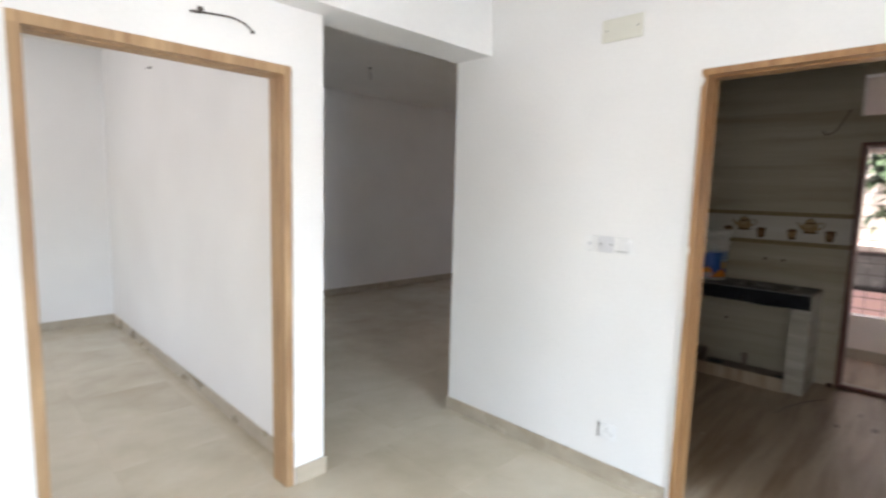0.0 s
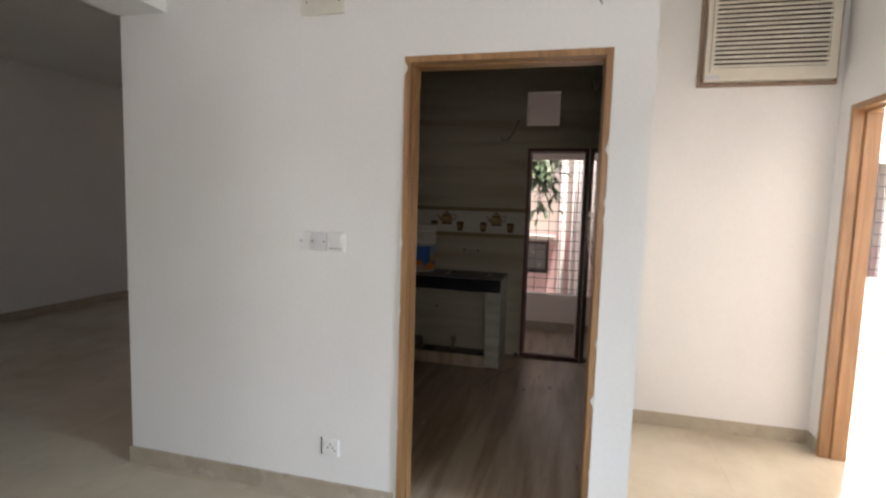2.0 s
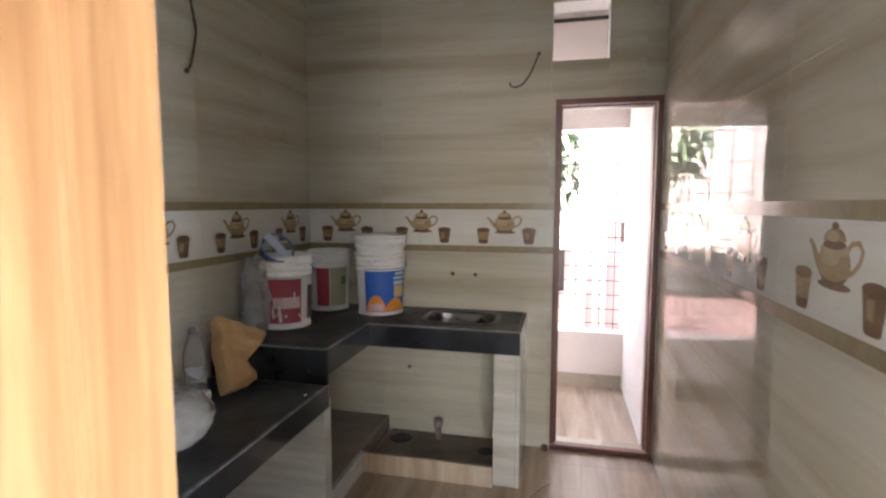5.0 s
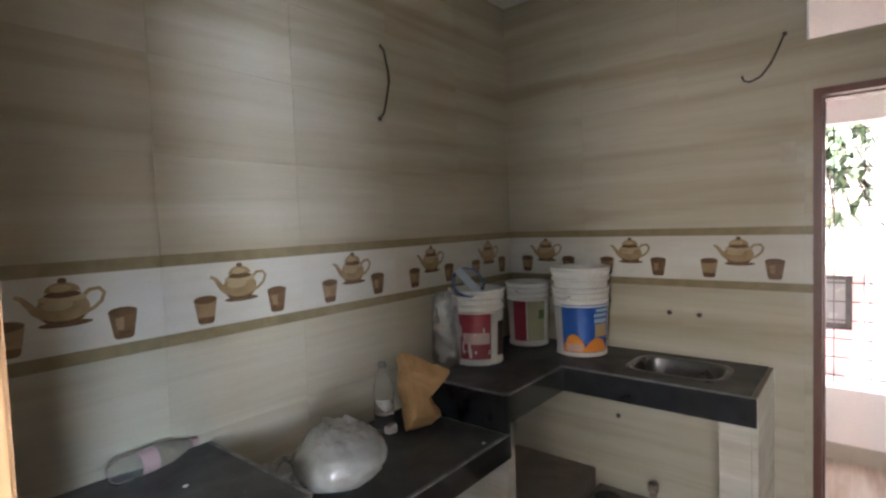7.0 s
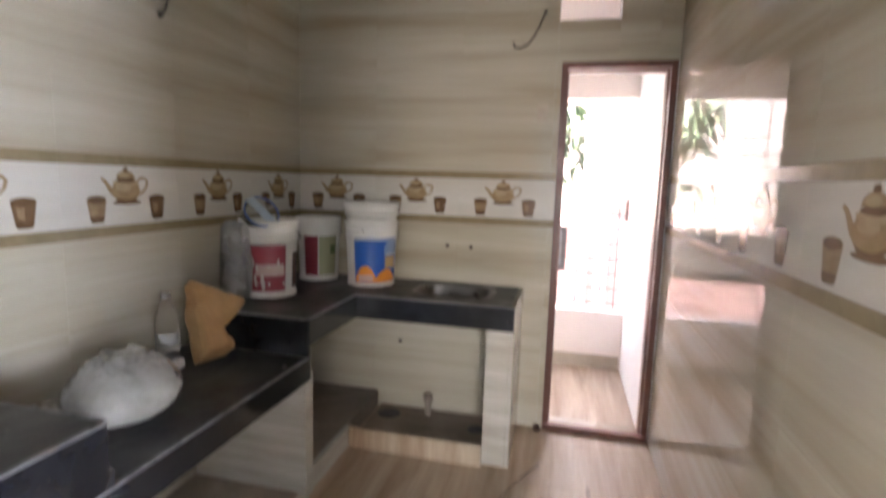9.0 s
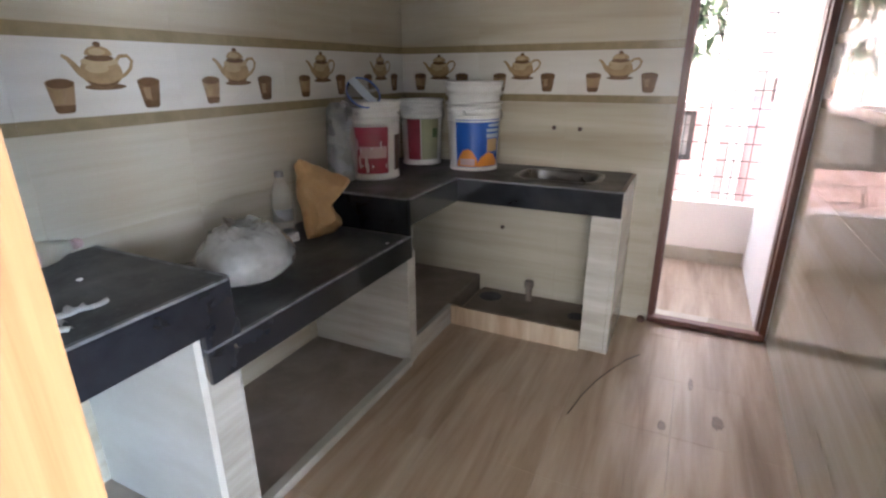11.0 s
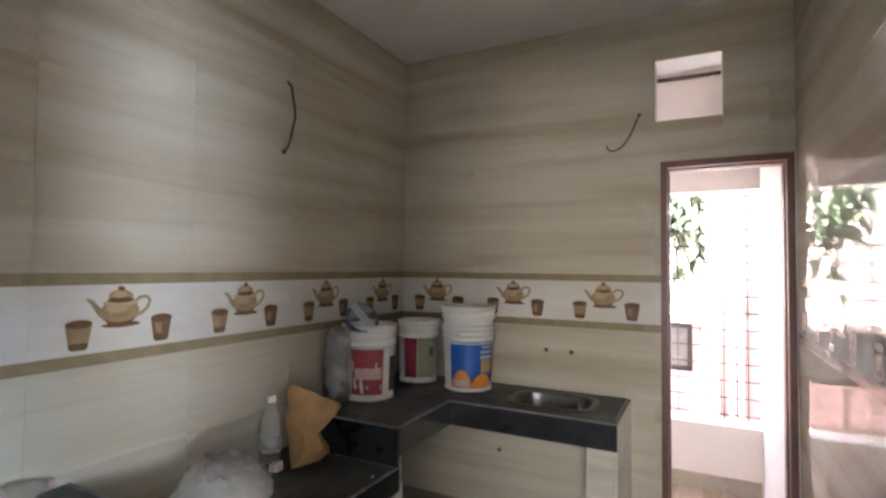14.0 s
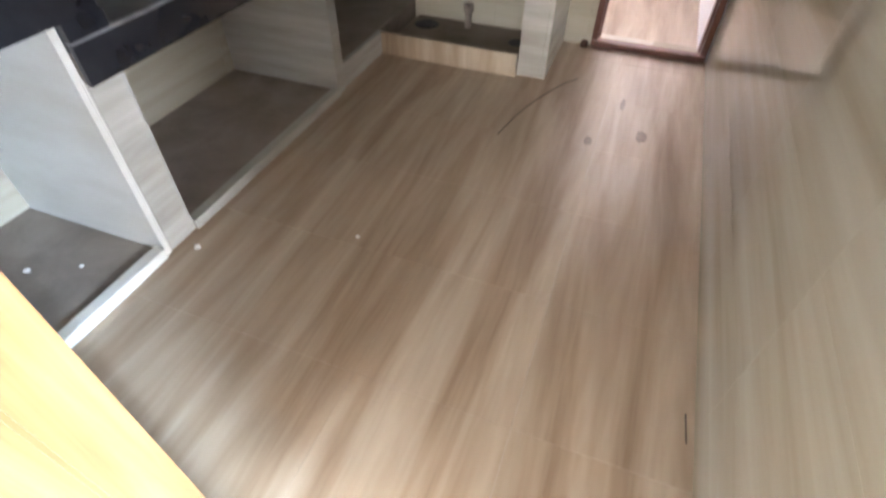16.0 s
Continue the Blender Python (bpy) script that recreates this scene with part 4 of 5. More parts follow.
# clear bottle behind it
bottle_profile = [(0.0, 0.004), (0.028, 0.0), (0.034, 0.008), (0.034, 0.055), (0.0325, 0.06), (0.034, 0.066), (0.034, 0.12), (0.0325, 0.125), (0.034, 0.13), (0.033, 0.165), (0.02, 0.205), (0.0135, 0.222), (0.0135, 0.235)]


def bottle(m, label, tint):
    ob = holder("plastic_bottle", m, label, "bottle")
    part("body", lathe(bottle_profile, 26), FILM, ob)
    part("label", lathe([(0.0347, 0.07), (0.0347, 0.118)], 20, arc=(150, 330)), tint, ob, "torn faded label")
    part("cap", lathe([(0.0, 0.252), (0.013, 0.252), (0.015, 0.248), (0.015, 0.232), (0.013, 0.23)], 18), tint, ob, "screw cap")
    return ob


FADED = glossy("faded_pink_label", (0.42, 0.29, 0.28), 0.4)
stood = bottle(pose(4.945, 2.885, 0.6395), "clear empty plastic bottle standing behind a paper bag", HAZE)
stood.scale = (1.25, 1.25, 1.12)
bottle(pose(3.955, 2.915, 0.8375, 0, 90, 8), "clear empty plastic bottle lying along the tiled wall", FADED)
thing("paper_scrap", crumpled(soft_box((-0.022, -0.018, 0.0), (0.022, 0.018, 0.03), 0.006), 40, 90, 0.008, 0.004, 5.0), RAG, "crumpled white paper scrap beside a bottle", "paper scrap", pose(4.925, 2.83, 0.642))

# round bundle wrapped in plastic
bm = bmesh.new()
bmesh.ops.create_icosphere(bm, subdivisions=5, radius=1.0)
for v in bm.verts:
    p = v.co.copy()
    r = 1.0 + 0.05 * noise.noise(p * 1.8 + Vector((4, 0, 0))) + 0.02 * noise.noise(p * 4.5) + 0.006 * abs(noise.noise(p * 13))
    v.co = Vector((p.x * 0.158 * r, p.y * 0.152 * r, max(-0.088, p.z * 0.098 * r)))
    v.co.z += 0.09
    if p.z > 0.72:
        v.co.z += 0.03 * abs(noise.noise(p * 9))
for f in bm.faces:
    f.smooth = True
bundle = holder("wrapped_bundle", pose(4.545, 2.675, 0.639), "round bundle wrapped in milky plastic on the low counter", "bundle")
part("wrap", bm, MILKY, bundle)
bm = lathe([(0.045, 0.165), (0.03, 0.185), (0.035, 0.20), (0.06, 0.205)], 26)
crumpled(bm, 22, 60, 0.016, 0.008, 8.0)
part("gathered_end", bm, MILKY, bundle, "gathered plastic top")
bm = bmesh.new()
bmesh.ops.create_grid(bm, x_segments=16, y_segments=12, size=0.5)
for v in bm.verts:
    x, y = v.co.x, v.co.y
    v.co = Vector((x * 0.26, y * 0.2, 0.012 + 0.07 * abs(noise.noise((x * 3, y * 3, 2))) * (1 - abs(2 * x)) + 0.012 * abs(noise.noise((x * 9, y * 9, 5)))))
thing("plastic_sheet", bm, MILKY, "loose crumpled plastic sheet lying behind a wrapped bundle", "plastic sheet", pose(4.46, 2.84, 0.640, 0, 0, 20))

# rag and scraps on the stove counter
rng = random.Random(12)
rag = holder("cloth_scraps", pose(3.915, 2.575, 0.8035, 0, 0, -20), "torn dirty white cloth scraps on the stove counter", "rag")
rag.scale = (0.74, 0.74, 0.8)
for strip in range(5):
    bm = bmesh.new()
    ang, cx, cy = (-0.5, 0.25, 0.9, -0.1, 1.9)[strip], (0.0, 0.05, -0.06, 0.10, -0.01)[strip], (0.0, 0.01, -0.01, 0.02, -0.06)[strip]
    rows = []
    for i in range(9):
        s = (i / 8 - 0.5) * 0.13
        bend = ang + 1.4 * s * (1 if strip % 2 else -1) * 6
        px, py = cx + s * math.cos(bend), cy + s * math.sin(bend)
        wv = 0.011 + 0.006 * noise.noise((i * 0.7, strip, 0))
        zz = 0.004 + 0.012 * abs(noise.noise((i * 0.5, strip * 3, 1)))
        rows.append((bm.verts.new((px - wv * math.sin(bend), py + wv * math.cos(bend), 0.0)), bm.verts.new((px, py, zz + 0.006)), bm.verts.new((px + wv * math.sin(bend), py - wv * math.cos(bend), 0.0))))
    for a, b in zip(rows, rows[1:]):
        bm.faces.new((a[0], a[1], b[1], b[0])).smooth = True
        bm.faces.new((a[1], a[2], b[2], b[1])).smooth = True
    part("scrap", bm, RAG, rag)
for x, y, z, s in ((4.08, 2.75, 0.8025, 0.006), (4.20, 2.385, 0.0005, 0.008), (3.93, 2.75, 0.0225, 0.007), (4.0, 2.62, 0.0225, 0.005), (5.06, 2.46, 0.6385, 0.006), (4.42, 1.95, 0.0005, 0.006)):
    thing("plaster_crumb", crumpled(soft_box((-s, -s, 0), (s, s, s), s * 0.3, 1), 60, 150, s * 0.5, s * 0.2, x * 9), FILLER, "small white crumb of plaster lying loose", "crumb", pose(x, y, z, 0, 0, 40), "plaster crumbs")

# floor clutter and marks
thing("loose_wire", tube([(5.745, 1.495, 0.003), (5.67, 1.545, 0.004), (5.55, 1.60, 0.004), (5.43, 1.645, 0.004), (5.30, 1.68, 0.004), (5.15, 1.707, 0.003)], 0.002, 6), DARKWIRE, "thin dark wire lying curved on the kitchen floor", "wire")
thing("loose_wire", tube([(4.09, 0.957, 0.004), (4.12, 0.959, 0.005), (4.165, 0.961, 0.004)], 0.002, 6), DARKWIRE, "short dark sliver lying on the kitchen floor", "wire")
thing("door_stop", lathe([(0.016, 0), (0.02, 0.006), (0.02, 0.022), (0.013, 0.032), (0.0, 0.034)], 16), RUST, "small dark brown stop at the foot of the balcony door", "door stop", pose(6.112, 1.53, 0))
for x, y, sx, sy, seed in ((5.345, 1.17, 0.045, 0.02, 1), (5.24, 1.365, 0.03, 0.016, 2), (5.58, 1.27, 0.05, 0.010, 3)):
    bm = bmesh.new()
    ring = [bm.verts.new((sx * math.cos(a) * (1 + 0.4 * noise.noise((math.cos(a) * 2, math.sin(a) * 2, seed))), sy * math.sin(a) * (1 + 0.4 * noise.noise((math.cos(a) * 2, math.sin(a) * 2, seed + 7))), 0.0008)) for a in [2 * math.pi * i / 24 for i in range(24)]]
    bm.faces.new(ring)
    thing("floor_stain", bm, stained("floor_stain", (0.30, 0.24, 0.185), (0.22, 0.17, 0.13), (0.5, 0.7), 30), "dried grey cement stain on the kitchen floor", "stain", pose(x, y, 0), "floor stains")
# wall switch by the balcony door
sw = holder("wall_switch", pose(KB - 0.008, 1.59, 1.74, 0, 0, -90), "small beige switch plate beside the balcony door", "switch")
part("plate", soft_box((-0.028, -0.006, -0.045), (0.028, 0, 0.045), 0.002), SKIRT, sw)
part("rocker", soft_box((-0.013, -0.009, -0.024), (0.013, -0.006, 0.024), 0.001), SKIRT, sw)

# ---- side room window ----
window_1 = holder("window_1", pose(4.2, -4.06, 0.8), "side room window with thin iron grille bars", "window")
tagged(window_1, kind="structure")
for a, b in (((0, -0.03, 0), (2.2, 0.03, 0.04)), ((0, -0.03, 1.36), (2.2, 0.03, 1.4)), ((0, -0.03, 0.04), (0.04, 0.03, 1.36)), ((2.16, -0.03, 0.04), (2.2, 0.03, 1.36))):
    part("window_frame", boxes((a, b)), GREYPLASTIC, window_1)
for i in range(13):
    part("grille_bar", boxes(((0.15 + i * 0.16, 0.035, 0.04), (0.162 + i * 0.16, 0.045, 1.36))), IRON, window_1)
for i in range(9):
    part("grille_bar", boxes(((0.04, 0.046, 0.15 + i * 0.14), (2.16, 0.052, 0.158 + i * 0.14))), IRON, window_1)

window_2 = holder("window_2", pose(7.66, -2.15, 0.76, 0, 0, 90), "side room window with a thin iron grille", "window")
tagged(window_2, kind="structure")
for a, b in (((0, -0.03, 0), (1.1, 0.03, 0.04)), ((0, -0.03, 1.24), (1.1, 0.03, 1.28)), ((0, -0.03, 0.04), (0.04, 0.03, 1.24)), ((1.06, -0.03, 0.04), (1.1, 0.03, 1.24))):
    part("window_frame", boxes((a, b)), GREYPLASTIC, window_2)
for i in range(7):
    part("grille_bar", boxes(((0.13 + i * 0.14, 0.035, 0.04), (0.142 + i * 0.14, 0.045, 1.24))), IRON, window_2)
for i in range(9):
    part("grille_bar", boxes(((0.04, 0.046, 0.12 + i * 0.125), (1.06, 0.052, 0.128 + i * 0.125))), IRON, window_2)

# ---- outside ----
ground = thing("ground", boxes(((-400, -400, -3.7), (400, 400, -3.5))), EARTH, "unseen ground round the house, made pale to bounce light up", "ground", kind="structure")
house = holder("apartment_building", pose(9.25, 0, -3.5), "pink and beige rendered apartment building opposite the balcony", "building")
WINDOWS = [(1.41, 3.90, 1.25, 0.5), (-5.5, 3.98, 1.25, 0.5), (1.39, 1.0, 1.25, 1.1), (-2.2, 5.6, 1.2, 1.1)]


def facade(paint, y0, y1, z0, z1, holes):
    """A wall face cut into strips round its openings."""
    ys = sorted({y0, y1, *[a for h in holes for a in (h[0], h[0] + h[2])]})
    zs = sorted({z0, z1, *[a for h in holes for a in (h[1], h[1] + h[3])]})
    for a, b in zip(ys, ys[1:]):
        for c, d in zip(zs, zs[1:]):
            if not any(h[0] <= a and b <= h[0] + h[2] and h[1] <= c and d <= h[1] + h[3] for h in holes) and y0 <= a < y1 and z0 <= c < z1:
                part("wall_panel", boxes(((0, a, c), (0.25, b, d))), paint, house)


facade(PINK, -6, 3.1, 0, 4.55, [w for w in WINDOWS if w[1] < 4.4])
facade(BEIGE, -6, 3.1, 4.552, 7.0, [w for w in WINDOWS if w[1] > 4.4])
part("roof", boxes(((-0.1, -6.2, 7.002), (8, 3.12, 7.15))), BEIGE, house)
part("core", boxes(((0.5, -6, 0), (8, 3.1, 7.0))), BEIGE, house)
for y, z, w, h in WINDOWS:
    win = part("window", boxes(((0.06, y, z), (0.10, y + w, z + 0.05)), ((0.06, y, z + h - 0.05), (0.10, y + w, z + h)), ((0.06, y, z + 0.05), (0.10, y + 0.05, z + h - 0.05)), ((0.06, y + w - 0.05, z + 0.05), (0.10, y + w, z + h - 0.05)), ((0.06, y + w / 2 - 0.02, z + 0.05), (0.10, y + w / 2 + 0.02, z + h - 0.05))), IRON, house, "dark framed window")
    part("pane", boxes(((0.075, y + 0.05, z + 0.05), (0.085, y + w - 0.05, z + h - 0.05))), SKYGLASS, win)
    part("sunshade", boxes(((-0.35, y - 0.1, z + h + 0.03), (0.0, y + w + 0.1, z + h + 0.10))), BEIGE, house, "thin concrete sunshade")
for y, r in ((1.22, 0.05), (1.06, 0.035), (0.98, 0.028)):
    part("drain_pipe", tube([(-0.06, y, 0), (-0.06, y, 6.9)], r, 14), PIPE, house, "pale vertical drain pipe")
part("meter_box", soft_box((-0.16, 0.62, 3.55), (0, 0.80, 4.35), 0.01), GREYPLASTIC, house, "grey meter box")
part("meter_box", soft_box((-0.12, 0.66, 4.5), (0, 0.80, 4.72), 0.01), RUST, house, "brown box on the wall")

# mango tree: a bough reaches across in front of the balcony and its twigs hang down
tree = holder("mango_tree", pose(8.6, 3.35, -3.5), "mango tree with long drooping dark green leaves", "tree")
rng = random.Random(31)
trunk = [(0.0, 0.0, 0.0), (0.03, 0.02, 1.4), (-0.05, 0.0, 3.0), (0.02, 0.05, 4.6), (0.0, 0.0, 6.2), (0.05, -0.03, 7.4)]
part("trunk", tube(trunk, 0.14, 12, taper=0.35), BARK, tree)
bough = [(0.0, 0.0, 5.9), (-0.03, -0.6, 6.15), (-0.08, -1.2, 6.1), (-0.1, -1.75, 5.85)]
part("bough", tube(bough, 0.045, 8, taper=0.4), BARK, tree)
limbs = []
for i in range(9):
    ang = rng.uniform(0, math.pi)
    reach = rng.uniform(0.4, 1.0) * (0.5 if abs(math.cos(ang)) > 0.6 else 1.0)
    h = 6.6 + rng.random() * 1.5
    limbs.append((Vector((0, 0, h - 0.35)), Vector((math.cos(ang) * reach, math.sin(ang) * reach, h - 0.1)), 30))
for y, drop, n in ((-1.62, 0.34, 26), (-1.78, 0.52, 38), (-1.92, 0.66, 40), (-2.02, 0.48, 30), (-2.1, 0.3, 18), (-1.85, 0.95, 24), (-2.05, 0.8, 16)):
    top = Vector((-0.1 + rng.uniform(-0.05, 0.05), max(y, -1.72), 5.86))
    limbs.append((top, Vector((-0.12 + rng.uniform(-0.1, 0.1), y, 5.80 - drop)), n))
leaf_bm = bmesh.new()
for start, end, count in limbs:
    mid = (start + end) / 2 + Vector((0, 0, 0.06))
    part("limb", tube([start, mid, end], 0.014, 7, taper=0.35), BARK, tree)
    for j in range(count):
        f = rng.uniform(0.35, 1.05)
        base = start.lerp(end, f) + Vector((rng.uniform(-0.1, 0.1), rng.uniform(-0.07, 0.07), rng.uniform(-0.08, 0.08)))
        yaw, droop, size = rng.uniform(0, 2 * math.pi), rng.uniform(0.25, 1.25), rng.uniform(0.14, 0.23)
        along = Vector((math.cos(yaw) * math.cos(droop), math.sin(yaw) * math.cos(droop), -math.sin(droop)))
        across = along.cross(Vector((0, 0, 1))).normalized()
        up = across.cross(along)
        width = size * 0.17
        mid_pts = [base + along * size * s + up * (0.12 * size * math.sin(s * 3.1)) for s in (0, 0.3, 0.65, 1.0)]
        wid = (0.001, width, width * 0.8, 0.001)
        left = [leaf_bm.verts.new(p + across * w + up * w * 0.35) for p, w in zip(mid_pts, wid)]
        spine = [leaf_bm.verts.new(p) for p in mid_pts]
        right = [leaf_bm.verts.new(p - across * w + up * w * 0.35) for p, w in zip(mid_pts, wid)]
        for a in range(3):
            leaf_bm.faces.new((left[a], left[a + 1], spine[a + 1], spine[a]))
            leaf_bm.faces.new((spine[a], spine[a + 1], right[a + 1], right[a]))
part("crown", leaf_bm, LEAF, tree, "long drooping green leaves")

# ---- wall tiles of the kitchen ----
tile_meshes = {}


def tile_mesh(w, h, d, material, e=0.0003):
    """A tile with a chamfered face; local x along the wall, z up, its face towards -y."""
    key = (round(w, 4), round(h, 4), round(d, 4), material.name)
    if key not in tile_meshes:
        bm = bmesh.new()
        back = [bm.verts.new((x, 0, z)) for x, z in ((0, 0), (w, 0), (w, h), (0, h))]
        mid = [bm.verts.new((x, -d + e, z)) for x, z in ((0, 0), (w, 0), (w, h), (0, h))]
        face = [bm.verts.new((x, -d, z)) for x, z in ((e, e), (w - e, e), (w - e, h - e), (e, h - e))]
        bm.faces.new(face)
        for a, b in ((back, mid), (mid, face)):
            for i in range(4):
                bm.faces.new((a[i], a[(i + 1) % 4], b[(i + 1) % 4], b[i]))
        tile_meshes[key] = finish(bm, "tile", material)
    return tile_meshes[key]


def oval(cx, cz, rx, rz, n=22, a0=0.0, a1=360.0):
    return [(cx + rx * math.cos(radians(a0 + (a1 - a0) * i / n)), cz + rz * math.sin(radians(a0 + (a1 - a0) * i / n))) for i in range(n + (a1 - a0 < 360))]


def ribbon(points, w0, w1):
    up, down = [], []
    for i, (x, z) in enumerate(points):
        x0, z0 = points[max(0, i - 1)]
        x1, z1 = points[min(len(points) - 1, i + 1)]
        l = math.hypot(x1 - x0, z1 - z0) or 1
        w = w0 + (w1 - w0) * i / (len(points) - 1)
        up.append((x - (z1 - z0) / l * w, z + (x1 - x0) / l * w))
        down.append((x + (z1 - z0) / l * w, z - (x1 - x0) / l * w))
    return up + down[::-1]


def teapot_print():
    """A printed teapot: spout to -x, handle to +x; base at z = 0."""
    bm = bmesh.new()
    slab(bm, oval(0.004, 0.006, 0.062, 0.009), 0, -0.0004, 2)
    slab(bm, ribbon([(-0.045, 0.035), (-0.062, 0.047), (-0.075, 0.066), (-0.088, 0.083), (-0.102, 0.091)], 0.012, 0.0045), 0, -0.0006, 0)
    slab(bm, ribbon([(0.045, 0.076), (0.062, 0.092), (0.085, 0.094), (0.097, 0.08), (0.09, 0.058), (0.07, 0.04), (0.052, 0.032)], 0.0055, 0.005), 0, -0.0006, 0)
    slab(bm, oval(0, 0.048, 0.061, 0.046), 0, -0.0008, 0)
    slab(bm, oval(0, 0.0255, 0.046, 0.0225), 0, -0.0011, 2)
    slab(bm, oval(0, 0.036, 0.052, 0.022), 0, -0.0013, 0)
    slab(bm, oval(0, 0.076, 0.055, 0.0125), 0, -0.0014, 1)
    slab(bm, oval(-0.012, 0.058, 0.034, 0.014), 0, -0.00145, 1)
    slab(bm, oval(0, 0.086, 0.042, 0.0095), 0, -0.0017, 2)
    slab(bm, oval(0, 0.093, 0.04, 0.026, 18, 0, 180), 0, -0.0019, 0)
    slab(bm, oval(-0.005, 0.102, 0.024, 0.010), 0, -0.0021, 1)
    slab(bm, oval(0, 0.123, 0.0105, 0.0075), 0, -0.0022, 2)
    return finish(bm, "teapot", [POT, POT_LIGHT, POT_DARK])


def cup_print(body, shade):
    bm = bmesh.new()
    slab(bm, [(-0.038, 0.08), (-0.026, 0.006), (-0.018, 0.0), (0.018, 0.0), (0.026, 0.006), (0.038, 0.08)], 0, -0.0005, 0)
    slab(bm, [(-0.0285, 0.022), (-0.026, 0.006), (-0.018, 0.0), (0.018, 0.0), (0.026, 0.006), (0.0285, 0.022)], 0, -0.0008, 1)
    slab(bm, [(-0.022, 0.062), (-0.018, 0.028), (0.0, 0.026), (0.002, 0.064)], 0, -0.0008, 2)
    slab(bm, oval(0, 0.08, 0.0385, 0.0135), 0, -0.0010, 0)
    slab(bm, oval(0, 0.079, 0.036, 0.0125), 0, -0.0013, 1)
    return finish(bm, "cup", [body, POT_DARK, shade])


def spoon_print():
    bm = bmesh.new()
    slab(bm, ribbon([(-0.06, -0.02), (0.03, 0.03)], 0.0016, 0.0016), 0, -0.0004)
    slab(bm, ribbon([(-0.045, -0.025), (0.045, 0.025)], 0.0016, 0.0016), 0, -0.0004)
    return finish(bm, "spoon", SPOON)


TEAPOT, CUPMESH, CUPMESH_DARK, SPOONMESH = teapot_print(), cup_print(CUP, POT), cup_print(CUP_DARK, CUP), spoon_print()


def stripe_mesh(w):
    key = ("stripe", round(w, 4))
    if key not in tile_meshes:
        tile_meshes[key] = finish(slab(bmesh.new(), [(0, 0), (w, 0), (w, 0.037), (0, 0.037)], 0, -0.0005), "stripe", STRIPE)
    return tile_meshes[key]


def print_on(name, mesh, parent, x, z):
    ob = new(name, mesh)
    ob.parent = parent
    ob.matrix_basis = pose(x, -0.0082, z)


def tile_wall(wall, origin, turn, length, pitch, first, holes=(), z_from=0.0):
    """Courses of 30 cm tiles on a wall; first: where along it a joint lies; holes: x0, z0, x1, z1 left open."""
    joints = sorted({0.0, length, *[first + k * pitch for k in range(-6, 12) if 0.02 < first + k * pitch < length - 0.02]})
    levels = [0.0, 0.233, 0.533, 0.833, 1.139, 1.424, 1.733, 2.033, 2.333, 2.633, KTOP]
    base = pose(*origin, 0, 0, turn)
    for z0, z1 in zip(levels, levels[1:]):
        if z1 <= z_from:
            continue
        for x0, x1 in zip(joints, joints[1:]):
            pieces = [(x0, z0, x1, z1)]
            for hx0, hz0, hx1, hz1 in holes:
                cut = []
                for a, b, c, d in pieces:
                    if c <= hx0 or a >= hx1 or d <= hz0 or b >= hz1:
                        cut.append((a, b, c, d))
                        continue
                    cut += [q for q in ((a, b, min(c, hx0), d), (max(a, hx1), b, c, d), (max(a, hx0), b, min(c, hx1), hz0), (max(a, hx0), hz1, min(c, hx1), d)) if q[2] - q[0] > 0.004 and q[3] - q[1] > 0.004]
                pieces = cut
            decor = abs(z0 - 1.139) < 1e-6
            for a, b, c, d in pieces:
                g = 0.0002
                ob = new("tile", tile_mesh(c - a - 2 * g, d - b - 2 * g, 0.008, FRIEZE_TILE if decor else TILE_X))
                ob.parent = wall
                ob.matrix_world = base @ pose(a + g, 0, b + g)
                if decor:
                    for z in (0.0, 0.248):
                        print_on("stripe", stripe_mesh(c - a - 2 * g), ob, 0, z)
                    mid = (x0 + x1) / 2 - a - g
                    if abs((x1 - x0) - pitch) < 0.02 and c - a > 0.4 * pitch:
                        for name, mesh, dx, z in (("teapot", TEAPOT, 0.0, 0.112), ("cup", CUPMESH, -0.122, 0.05), ("cup", CUPMESH_DARK, 0.14, 0.05), ("spoon", SPOONMESH, 0.01, 0.067)):
                            if -0.02 < mid + dx - 0.05 and mid + dx + 0.05 < c - a + 0.02:
                                print_on(name, mesh, ob, mid + dx, z)


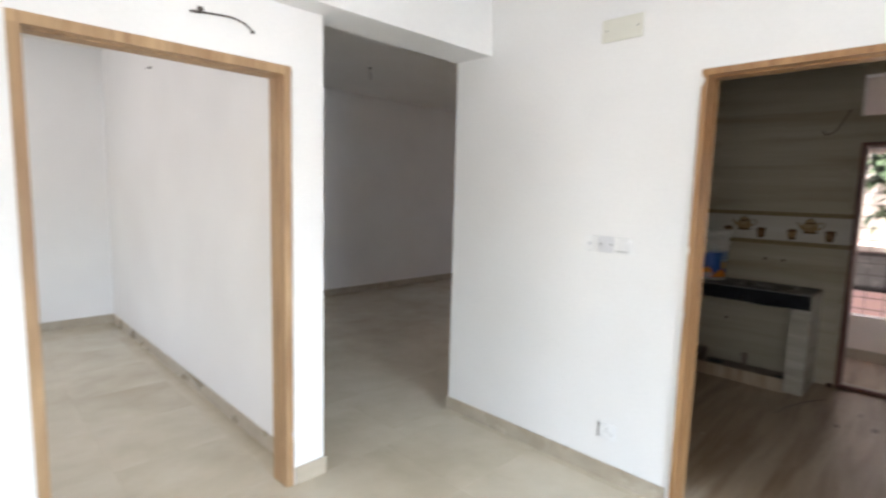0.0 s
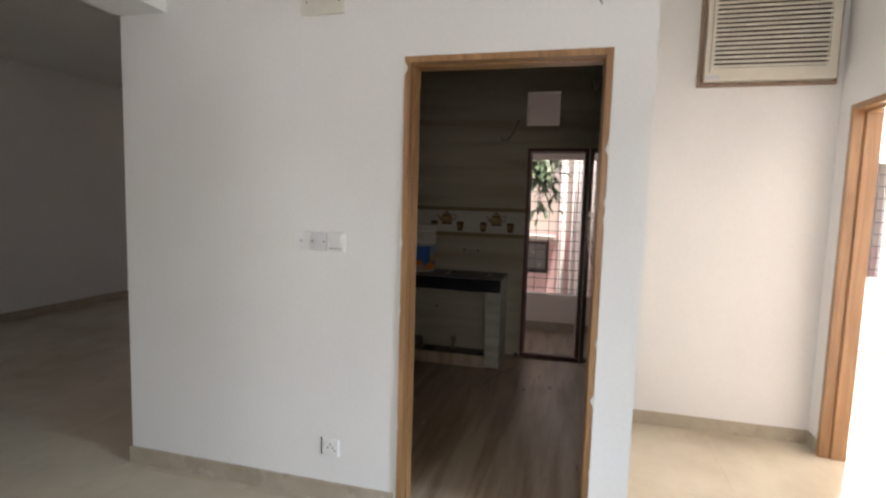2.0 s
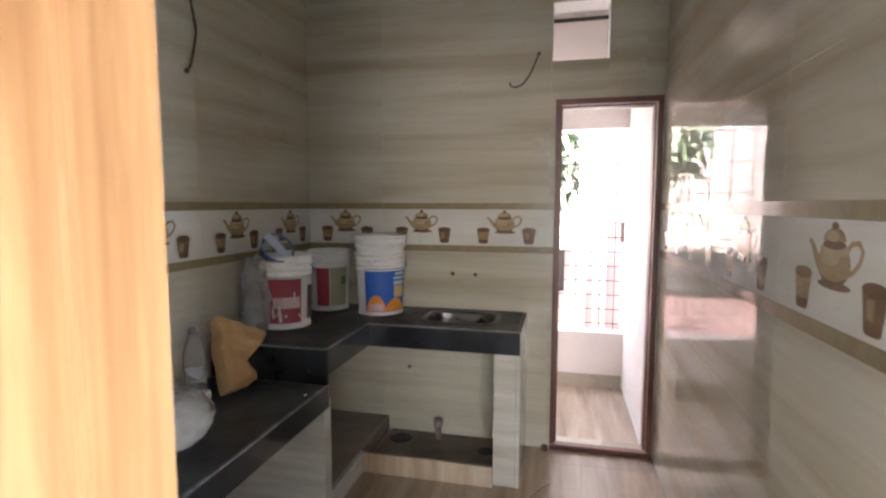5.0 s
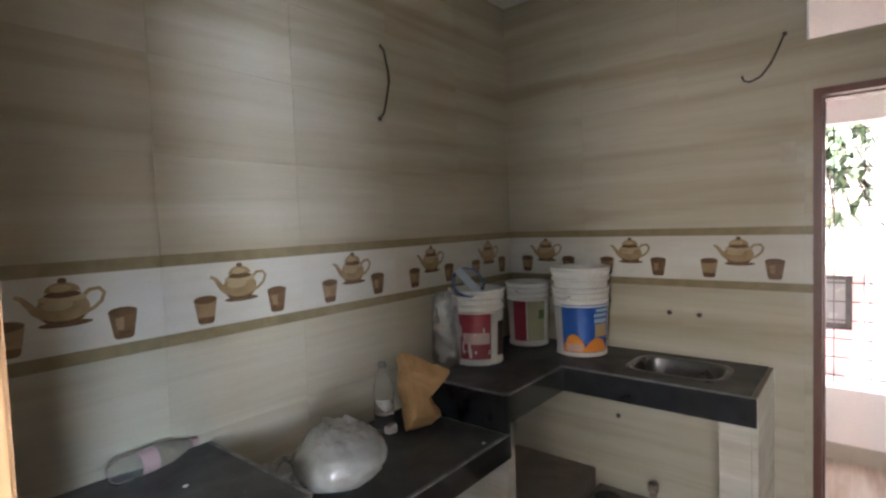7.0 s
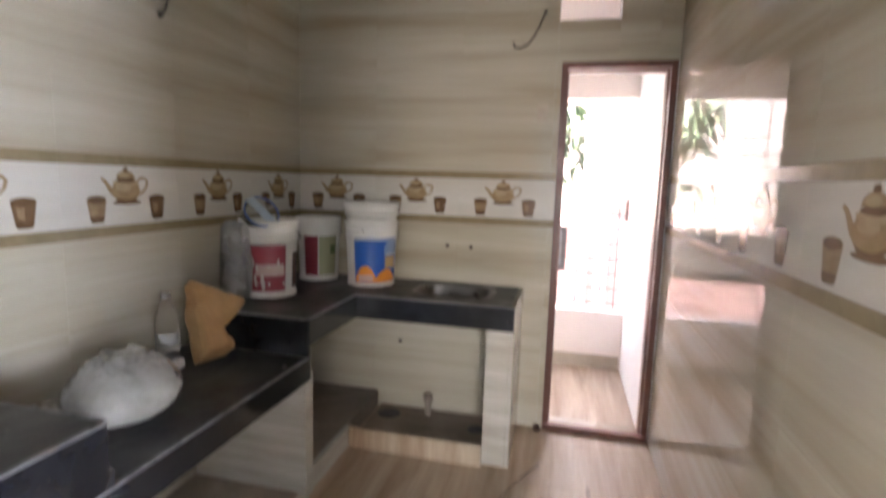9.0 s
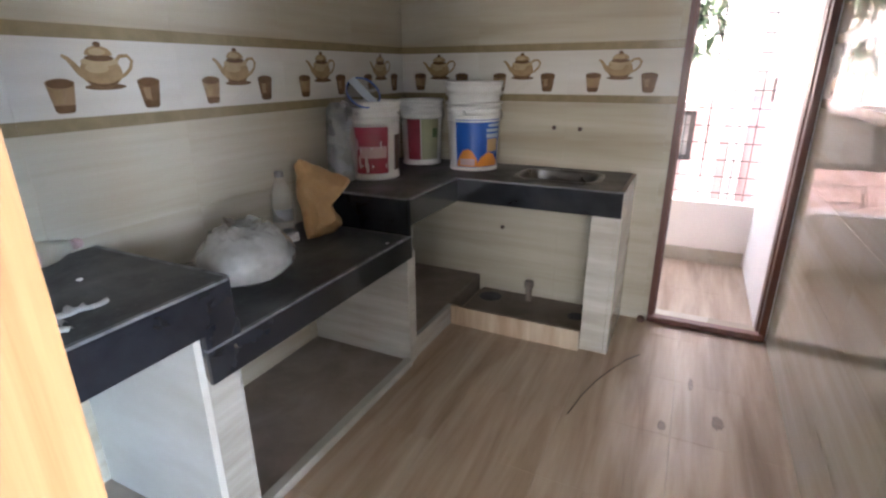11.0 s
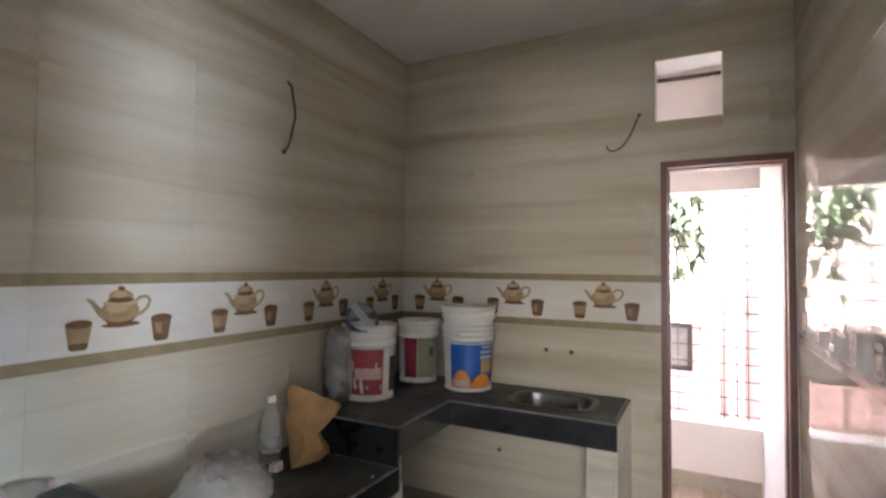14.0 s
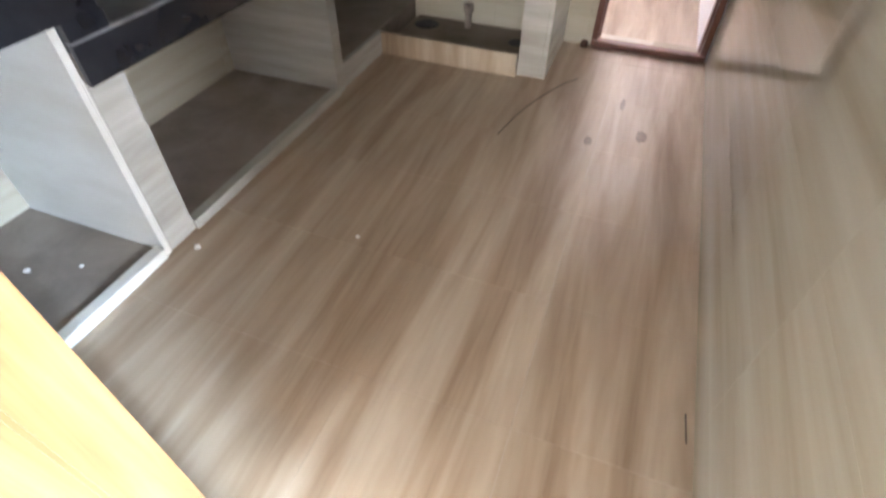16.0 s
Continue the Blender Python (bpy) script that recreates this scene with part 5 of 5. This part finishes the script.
tile_wall(wall_kitchen_left, (KX, KL, 0), 0, KB - KX, 0.502, 4.148 - KX)
tile_wall(wall_kitchen_back, (KB, KL - 0.008, 0), -90, KL - KR - 0.016, 0.493, 0.4775, ((KL - 0.008 - 1.502, 0, KL - KR - 0.016, 1.99), (KL - 0.008 - 1.525, 2.197, KL - 0.008 - 1.227, 2.507)))
tile_wall(wall_kitchen_right, (KB, KR, 0), 180, KB - KX, 0.5, KB - 4.624)

# ---- floor tiles ----


def floor_tiles(name, parent, x0, y0, x1, y1, sx, sy, material, skip=()):
    nx, ny = math.ceil((x1 - x0) / sx - 1e-6), math.ceil((y1 - y0) / sy - 1e-6)
    for i in range(nx):
        for j in range(ny):
            a, b = x0 + i * sx, y0 + j * sy
            c, d = min(a + sx, x1), min(b + sy, y1)
            if any(s[0] <= (a + c) / 2 <= s[2] and s[1] <= (b + d) / 2 <= s[3] for s in skip):
                continue
            g = 0.0003
            ob = new(name, tile_mesh(c - a - 2 * g, d - b - 2 * g, 0.012, material, 0.0004))
            ob.parent = parent
            ob.matrix_world = pose(a + g, b + g, -0.012, -90)


floor_tiles("tile", floor, KX, KR, KB, KL, 0.4, 0.4, FLOORTILE, ((5.3, 2.5, 6.2, 3.0),))
floor_tiles("tile", balcony_floor, KB + 0.13, 0.98, 7.25, 3.127, 0.4, 0.4, FLOORTILE)
floor_tiles("tile", floor, -2.0, -0.46, HX, DY, 0.6, 0.61, HALLTILE)
floor_tiles("tile", floor, HX, -0.46, NX, 0.772, 0.6, 0.62, HALLTILE)
floor_tiles("tile", floor, HX, 0.93, KX, 1.797, 0.2, 0.867, HALLTILE)
floor_tiles("tile", floor, 2.365, DY, HX, 3.335, 0.6, 0.6, HALLTILE)
floor_tiles("tile", floor, 1.17, DY, 2.19, 3.335, 0.6, 0.6, HALLTILE)
floor_tiles("tile", floor, -1.45, 3.335, 2.265, 7.35, 0.6, 0.6, HALLTILE)
floor_tiles("tile", floor, 2.365, 3.335, 9.45, 7.35, 0.6, 0.6, HALLTILE)
floor_tiles("tile", floor, 3.78, -0.59, 4.75, -0.46, 0.6, 0.6, HALLTILE)
floor_tiles("tile", floor, 3.2, -4.0, 7.0, -0.59, 0.6, 0.6, HALLTILE)
floor_tiles("tile", floor, -2.0, -2.6, 3.06, -0.46, 0.6, 0.6, HALLTILE)
